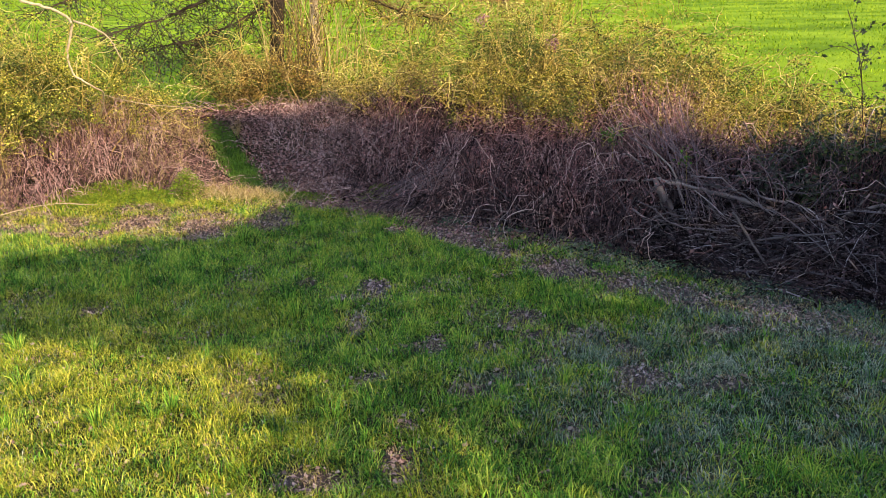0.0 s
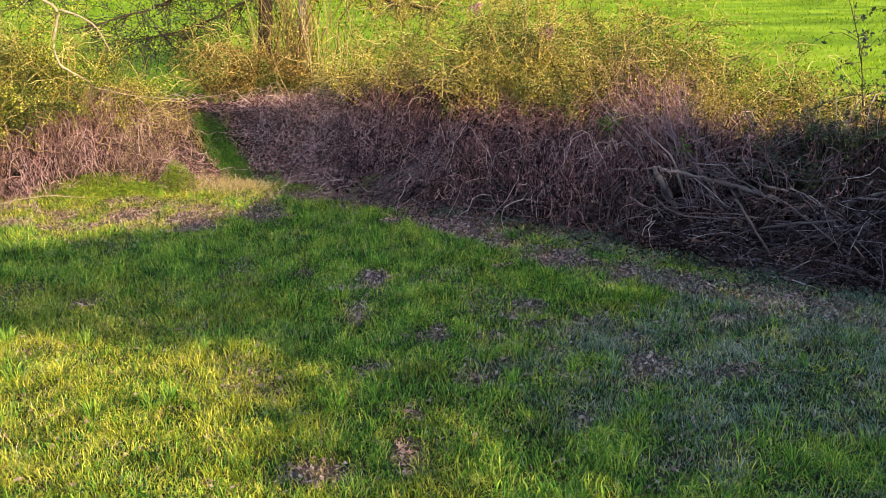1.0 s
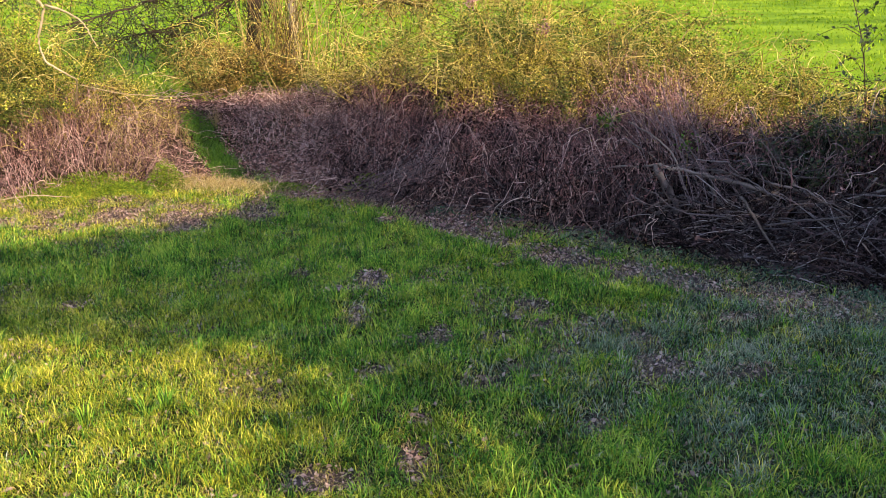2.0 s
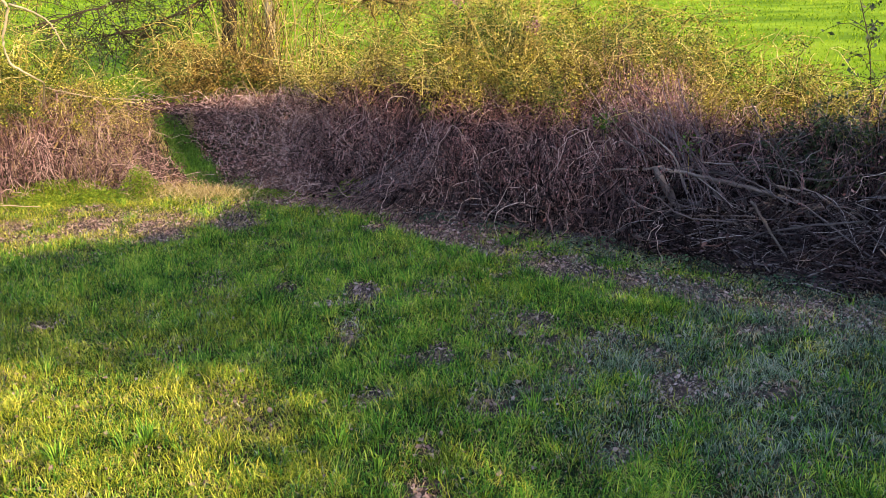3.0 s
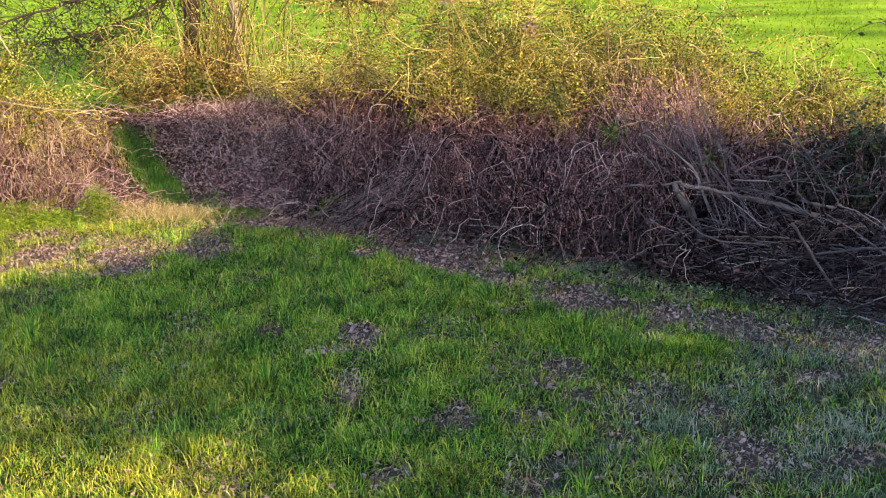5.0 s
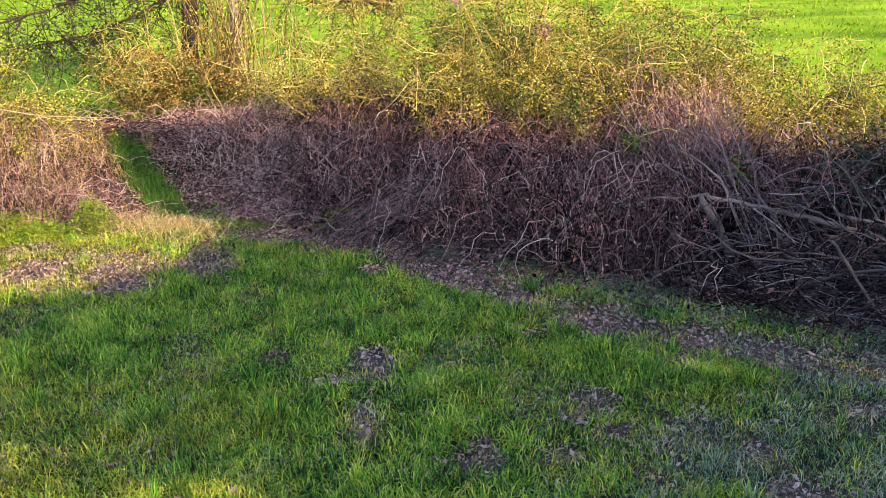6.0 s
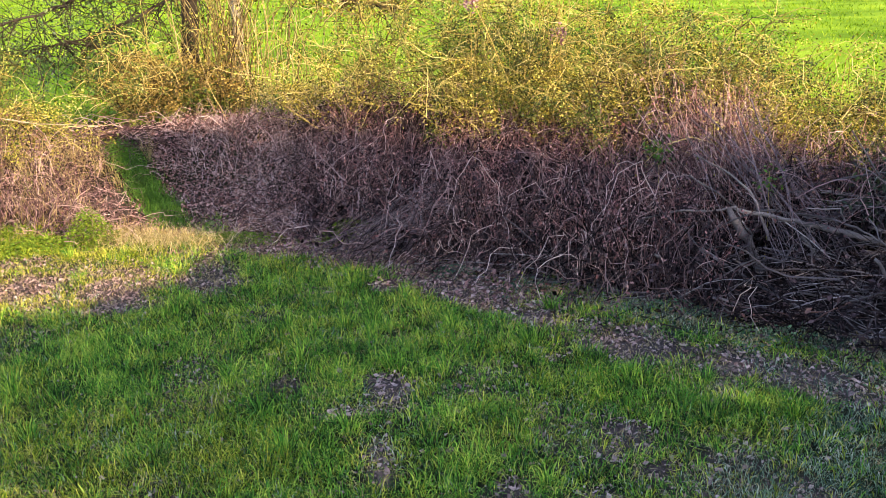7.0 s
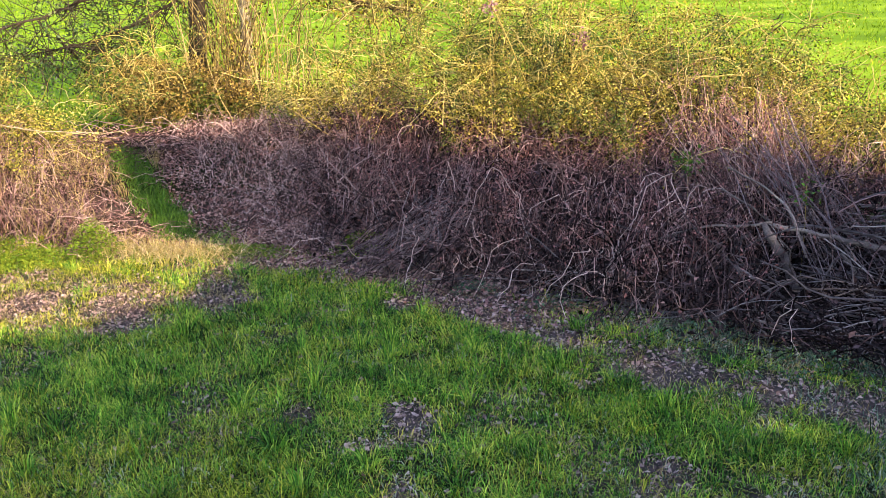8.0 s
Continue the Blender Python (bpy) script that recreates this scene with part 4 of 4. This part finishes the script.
    n = 210
    x = np.where(rng.random(n) < 0.6, rng.normal(-2.8, 0.35, n), rng.normal(-2.2, 0.6, n))
    y = rng.normal(21.0, 0.4, n)
    way = np.stack([rng.normal(0, 0.07, n), rng.normal(0, 0.07, n), np.ones(n)], 1)
    lines = strands(np.stack([x, y, ground_z(x, y) - 0.02], 1), way, rng.uniform(1.0, 3.6, n), 11, 0.05, 0.11)
    link_mesh("shoot", *tube_arrays(lines, taper(n, 11, rng.uniform(0.004, 0.010, n), 0.5), 4), M_SHOOT, tree)
    m = 2600
    lv = lines[rng.integers(0, n, m), rng.integers(1, 9, m)] + rng.normal(0, 0.09, (m, 3))
    link_mesh("foliage", *leaf_arrays(lv, rng.uniform(0.015, 0.035, m)), M_SHRUB, tree)


build_tree()


# ---- sapling, low plants ----
def build_sapling():
    s = thing("sapling", (5.62, 13.2, 0.2), "slender dark sapling with a few leaves above the hedge", "sapling")
    branch("stem", [(5.62, 13.2, 0.2), (5.61, 13.2, 1.3), (5.5, 13.2, 2.23), (5.26, 13.2, 2.9)], 0.014, 0.005, M_BARK, "", parent=s)
    n = 26
    z = rng.uniform(1.0, 2.6, n)
    st = np.stack([np.interp(z, [1.3, 2.23, 2.9], [5.61, 5.5, 5.26]), np.full(n, 13.2), z], 1)
    way = rng.normal(0, 1, (n, 3))
    way[:, 2] = np.abs(way[:, 2]) * 0.8 + 0.4
    lines = strands(st, way, rng.uniform(0.25, 0.8, n), 7, 1.0, 0.2)
    for line in lines:
        link_mesh("twig", *tube_arrays(line[None], taper(1, 7, np.full(1, 0.005), 0.4), 4), M_BARK, s)
    m = 260
    lv = lines[rng.integers(0, n, m), rng.integers(1, 7, m)] + rng.normal(0, 0.03, (m, 3))
    link_mesh("foliage", *leaf_arrays(lv, rng.uniform(0.02, 0.045, m)), M_DARKLEAF, s)


build_sapling()


def low_plants(name, spots, per, size, material, label):
    """Low leafy ground plants over spots (x, y, rx, ry, height)."""
    parts = []
    for x, y, rx, ry, hh in spots:
        px, py = x + rng.normal(0, rx * 0.5, per), y + rng.normal(0, ry * 0.5, per)
        pz = ground_z(px, py) + hh * rng.random(per) * np.exp(-((px - x) / rx) ** 2 - ((py - y) / ry) ** 2) + 0.01
        parts.append(leaf_arrays(np.stack([px, py, pz], 1), rng.uniform(*size, per), 0.3, 0.5))
    ob = link_mesh(name, *joined(parts), material)
    tagged(ob, label, "low plants", kind="stuff")


low_plants("ground_moss", [(-5.3, 16.1, 0.8, 0.5, 0.3), (-4.7, 15.9, 0.6, 0.4, 0.15), (-5.6, 15.7, 0.7, 0.4, 0.12), (-0.95, 15.45, 0.4, 0.25, 0.28), (-2.4, 15.7, 0.7, 0.3, 0.1), (-4.1, 15.9, 0.3, 0.3, 0.5)], 2200, (0.01, 0.025), M_MOSS, "bright green low weeds at the foot of the bank")


def build_straw():
    n = 1500
    x = rng.normal(-3.2, 0.5, n)
    y = 15.75 - (x + 3.2) * 0.35 + rng.normal(0, 0.22, n)
    at = np.stack([x, y, ground_z(x, y) + rng.uniform(0, 0.08, n)], 1)
    ob = link_mesh("flattened_straw", *blade_arrays(at, rng.uniform(0.12, 0.3, n), np.full(n, 0.006), rng.uniform(0.8, 1.4, n)), M_PALESTRAW)
    tagged(ob, "flattened pale dry straw beside the grassy gap", "straw", kind="stuff")


build_straw()


def build_bank_grass():
    n = 5500
    x, y = -3.7 - 4.3 * rng.random(n) ** 1.9, rng.uniform(15.0, 18.5, n)
    k = (behind(x, y) > 0.1) & (vnoise(x, y, 0.5) > 0.35) & (gap(x, y) > 0.3)
    x, y = x[k], y[k]
    d = behind(x, y)
    at = np.stack([x, y, ground_z(x, y) + bramble_top(x, d) * rng.uniform(0.2, 0.85, len(x))], 1)
    ob = link_mesh("bank_grass", *blade_arrays(at, rng.uniform(0.15, 0.45, len(x)), np.full(len(x), 0.007), rng.uniform(0.3, 1.2, len(x))), M_STRAW)
    tagged(ob, "long dry yellow grass grown through the sunlit brambles", "dry grass", kind="stuff")


build_bank_grass()


def fan(name, top, foot, spread_top, spread_foot, n, sizes, material, label, sag=0.15):
    """A heap of thin cut stems swept from top to foot."""
    a = np.array(top) + rng.normal(0, 1, (n, 3)) * np.array(spread_top)
    b = np.array(foot) + rng.normal(0, 1, (n, 3)) * np.array(spread_foot)
    t = np.linspace(0, 1, 6)[None, :, None]
    lines = a[:, None] * (1 - t) + b[:, None] * t
    lines[:, :, 2] += np.sin(np.linspace(0, math.pi, 6))[None] * rng.normal(sag, 0.06, (n, 1))
    lines += rng.normal(0, 0.022, lines.shape)
    lines[:, :, 2] = np.maximum(lines[:, :, 2], ground_z(lines[:, :, 0], lines[:, :, 1]) + 0.01)
    if n > 100:
        ob = link_mesh(name, *tube_arrays(lines, taper(n, 6, rng.uniform(*sizes, n), 0.6), 3), material)
        tagged(ob, label, "twig heap", kind="stuff")
        return
    ob = thing(name, foot, label, "stem bundle")
    for line in lines:
        link_mesh("stem", *tube_arrays(line[None], taper(1, 6, rng.uniform(*sizes, 1), 0.6), 5), material, ob)


M_TWIG = ramp_material("pale_twig", [(0.07, 0.045, 0.052), (0.17, 0.12, 0.13), (0.34, 0.26, 0.26)], 0.6, 0, 30, 0.7)
fan("twig_heap", (0.4, 15.0, 0.5), (-0.55, 14.65, 0.03), (0.35, 0.3, 0.14), (0.45, 0.25, 0.06), 190, (0.0025, 0.005), M_TWIG, "heap of thin purple-grey twigs at the hedge foot")
fan("stem_bundle", (3.05, 13.4, 1.4), (3.75, 12.3, 0.2), (0.28, 0.15, 0.16), (0.4, 0.2, 0.2), 32, (0.003, 0.007), M_TWIG, "leaning bundle of long pale cut stems", 0.05)


def build_pale_canes():
    n = 150
    x = np.concatenate([rng.normal(0.9, 0.35, n // 3), rng.uniform(-2.2, 4.2, n - n // 3)])
    d = rng.uniform(1.0, 2.6, n)
    y = np.interp(x, HEDGE_X, HEDGE_Y) + d / 0.8
    z = ground_z(x, y) + bramble_top(x, d) * rng.uniform(0.6, 0.95, n)
    way = np.stack([rng.normal(0, 0.8, n), rng.normal(-0.5, 0.4, n), rng.uniform(0.1, 1.0, n)], 1)
    lines = strands(np.stack([x, y, z], 1), way, rng.uniform(0.35, 0.95, n), 8, 1.9, 0.2)
    ob = link_mesh("arching_canes", *tube_arrays(lines, taper(n, 8, rng.uniform(0.003, 0.006, n), 0.5), 4), M_CANE_L)
    tagged(ob, "pale arching bramble canes hanging over the hedge top", "bramble", kind="stuff")


build_pale_canes()


def build_mound():
    n = 620
    x, y = rng.normal(3.25, 0.3, n), rng.normal(14.2, 0.3, n)
    tall = 1.35 * np.exp(-((x - 3.25) / 0.6) ** 2) * rng.uniform(0.75, 1.15, n) + 0.2
    way = np.stack([rng.normal(0, 0.3, n), rng.normal(-0.1, 0.3, n), np.ones(n)], 1)
    lines = strands(np.stack([x, y, ground_z(x, y)], 1), way, tall, 7, 0.5, 0.2)
    ob = link_mesh("bramble_mound", *tube_arrays(lines, taper(n, 7, rng.uniform(0.003, 0.006, n), 0.4)), M_CANE_L)
    tagged(ob, "mound of reddish bramble shoots rising over the hedge", "bramble", kind="stuff")
    m = 5000
    at = lines[rng.integers(0, n, m), rng.integers(2, 7, m)] + rng.normal(0, 0.05, (m, 3))
    ob = link_mesh("mound_leaves", *leaf_arrays(at, rng.uniform(0.008, 0.02, m), 0.1), M_RED)
    tagged(ob, "reddish winter leaves on the bramble mound", "bramble leaves", kind="stuff")


build_mound()
low_plants("hedge_weeds", [(0.9, 13.1, 0.5, 0.25, 0.16), (1.9, 11.95, 0.6, 0.25, 0.2), (2.6, 11.15, 0.5, 0.25, 0.2), (3.4, 10.35, 0.6, 0.25, 0.2), (4.2, 9.55, 0.5, 0.25, 0.2), (0.1, 13.75, 0.3, 0.25, 0.12)], 260, (0.01, 0.026), M_TEAL, "dark blue-green weeds in the shade of the hedge foot")


def build_foot_leaves():
    n = 9000
    x, d = rng.uniform(-2.3, 1.6, n), rng.uniform(-1.0, 0.7, n)
    y = hedge_y(x, d)
    k = rng.random(n) < (0.25 + 0.75 * vnoise(x, y, 0.4)) * smooth(-1.1, -0.3, d) * (1 - 0.7 * smooth(0.6, 1.6, x))
    at = np.stack([x, y, ground_z(x, y) + rng.uniform(0.015, 0.035, n)], 1)[k]
    ob = link_mesh("hedge_foot_leaves", *leaf_arrays(at, rng.uniform(0.015, 0.036, len(at)), 0.5, 0.62), M_SLOPELEAF)
    tagged(ob, "reddish-brown fallen leaves along the hedge foot", "dead leaves", kind="stuff")


build_foot_leaves()


# ---- grass tufts and single leaves ----
def tuft_mesh(seed, blades):
    r = np.random.default_rng(seed)
    a = r.uniform(0, TAU, blades)
    q = 0.06 * r.random(blades)
    root = np.stack([q * np.cos(a), q * np.sin(a), np.full(blades, -0.01)], 1)
    v, f = blade_arrays(root, r.uniform(0.12, 0.27, blades), r.uniform(0.004, 0.009, blades), r.uniform(0.2, 1.0, blades), a)
    return link_mesh("grass_tuft", v, f, M_LUSH)


def place_copies(masters, places, label, category, group, lift=0.0, sizes=(0.8, 1.25)):
    """Sets things at the places, the later ones sharing the meshes of the first."""
    for n, (x, y) in enumerate(places):
        m = pose(x, y, float(ground_z(x, y)) + lift, 0, 0, rng.uniform(0, 360)) @ Matrix.Scale(rng.uniform(*sizes), 4)
        if n < len(masters):
            ob = masters[n]
            ob.matrix_basis = m
        else:
            ob = masters[n % len(masters)].copy()
            scene.collection.objects.link(ob)
            ob.matrix_basis = m
        tagged(ob, label, category, group)


TUFTS = [(-0.96, 13.76), (-0.28, 11.12), (-1.97, 13.48), (-1.06, 12.37), (-2.67, 13.02), (0.92, 12.57), (1.15, 10.72), (1.68, 10.51), (-0.84, 12.06), (-1.46, 11.59),
         (-2.01, 11.17), (0.5, 11.64), (2.09, 9.81), (-0.68, 12.19), (2.56, 6.3), (2.32, 6.39), (0.52, 7.8), (-4.24, 15.37)]
for _ in range(60):
    tx, ty = rng.uniform(-5.5, 1.2), rng.uniform(7.0, 13.8)
    if bare(np.array(tx), np.array(ty)) < 0.3:
        TUFTS.append((tx, ty))
place_copies([tuft_mesh(20 + k, 60) for k in range(4)], TUFTS, "tall bright green tuft of grass in the lawn", "grass tuft", "grass tufts on the lawn")


def leaf_mesh(seed):
    """A curled, lobed dead leaf."""
    r = np.random.default_rng(seed)
    side = [(0.0, -0.055), (0.012, -0.03), (0.03, -0.022), (0.02, -0.006), (0.036, 0.01), (0.022, 0.022), (0.024, 0.04), (0.0, 0.052)]
    rim = side + [(-x, y) for x, y in reversed(side[1:-1])]
    v = [(0, 0, 0.004)] + [(x, y, 0.006 + 18 * x * x * r.uniform(0.2, 1.5) + 7 * y * y * r.uniform(0.2, 1.8)) for x, y in rim]
    f = [(0, i + 1, (i + 1) % len(rim) + 1) for i in range(len(rim))]
    return link_mesh("fallen_leaf", v, f, M_PALELEAF)


M_PALELEAF = ramp_material("pale_dead_leaf", [(0.20, 0.12, 0.08), (0.34, 0.23, 0.17), (0.52, 0.40, 0.31)], 0.7, 0.1, 80, 2.0, 0, False)
LEAVES = [(-3.1, 7.38), (-1.81, 6.95), (-0.35, 7.32), (0.47, 8.27), (2.45, 7.95), (-2.87, 8.18), (-3.47, 7.81), (-2.53, 15.11), (-0.29, 10.24), (-0.72, 13.98), (-0.92, 10.15)]
for _ in range(150):
    lx, ly = rng.uniform(-5.5, 3.8), rng.uniform(6.2, 14.5)
    LEAVES.append((lx, ly))
place_copies([leaf_mesh(40 + k) for k in range(4)], LEAVES, "pale curled dead leaf lying on the grass", "dead leaf", "fallen leaves on the lawn", 0.03, (0.45, 0.85))


rng = np.random.default_rng(5)

# ---- unseen trees added behind the camera to shade the lawn ----
# top and bottom outlines of the row, shaped to give the wanted shadow edges
TOP_U = [-6, 0, 3, 4.1, 5, 6.1, 6.8, 7.25, 7.5, 7.8, 8.3, 9.2, 9.9, 10.5, 11.1, 12, 14, 20]
TOP_Z = [10.4, 10.8, 11.05, 10.9, 10.78, 10.85, 11.05, 11.3, 13.3, 14.2, 14.1, 13.7, 11.9, 10.5, 9.9, 9.0, 8.8, 8.6]
LOW_U = [-6, 0, 2.1, 2.55, 3.0, 3.4, 3.8, 4.05, 4.5, 4.6]
LOW_Z = [9.6, 9.5, 9.25, 8.9, 8.5, 8.3, 8.15, 8.05, 6.8, 0.1]


def bush_tree():
    """A lower unseen evergreen beside the row, added to dapple the sunlit corner."""
    u, n = 3.6, 950
    x, y = 0.8 * u + 0.6 * 8, 0.6 * u - 0.8 * 8
    g = float(ground_z(x, y))
    t = thing("unseen_low_tree", (x, y, g), "slim unseen tree added to dapple the lawn's sunlit corner", "tree", "trees by the lawn")
    branch("trunk", [(x, y, g - 0.1), (x + 0.05, y, g + 3.0), (x, y + 0.05, g + 6.4)], 0.09, 0.03, M_BARK, "", parent=t)
    a = 1.9 + 2.6 * rng.random(n) ** 0.6
    top = np.interp(a, [1.9, 2.6, 3.0, 3.5, 4.0, 4.5], [5.6, 6.9, 7.45, 7.95, 8.2, 8.2])
    zz = 3.2 + (top - 3.3) * rng.random(n) ** 0.7
    w = 8 + rng.normal(0, 0.4, n)
    at = np.stack([0.8 * a + 0.6 * w, 0.6 * a - 0.8 * w, g + zz + (w - 8) * math.tan(SUN_HIGH)], 1)
    link_mesh("crown", *leaf_arrays(at, rng.uniform(0.08, 0.17, n)), M_DARKLEAF, t)


bush_tree()


def shade_tree(u, u0, u1, leaves):
    """An unseen evergreen tree added for its shadow, u metres across the sun's way, its crown from u0 to u1, under the
    outline of the row.
    """
    v = 8.0
    x, y = 0.8 * u + 0.6 * v, 0.6 * u - 0.8 * v
    g = float(ground_z(x, y))
    high = float(np.interp(u, TOP_U, TOP_Z))
    t = thing("unseen_shade_tree", (x, y, g), "dense unseen evergreen tree added to shade the lawn", "tree", "trees by the lawn")
    branch("trunk", [(x, y, g - 0.1), (x + 0.1, y, g + high * 0.5), (x, y + 0.1, g + high * 0.85)], 0.2, 0.06, M_BARK, "", parent=t)
    a = u0 + (u1 - u0) * rng.random(leaves) ** (0.62 if u < 6 and u0 > 0 else 1.0)
    b = rng.normal(0, 0.7, leaves)
    lo, hi = np.interp(a, LOW_U, LOW_Z) + 0.2, np.interp(a, TOP_U, TOP_Z) - 0.2
    zz = lo + (hi - lo) * rng.random(leaves) + rng.normal(0, 0.1, leaves) * (rng.random(leaves) < 0.4)
    w = v + b
    at = np.stack([0.8 * a + 0.6 * w, 0.6 * a - 0.8 * w, g + zz + b * math.tan(SUN_HIGH)], 1)
    link_mesh("crown", *leaf_arrays(at, rng.uniform(0.1, 0.22, leaves)), M_DARKLEAF, t)


for u, u0, u1, leaves in ((4.6, -4.0, 3.9, 3000), (5.6, 3.7, 6.8, 7400), (8.2, 6.5, 9.6, 8000), (10.8, 9.4, 12.0, 6500), (13.4, 11.8, 15.0, 6500), (16.5, 14.8, 19.0, 4500)):
    shade_tree(u, u0, u1, leaves)
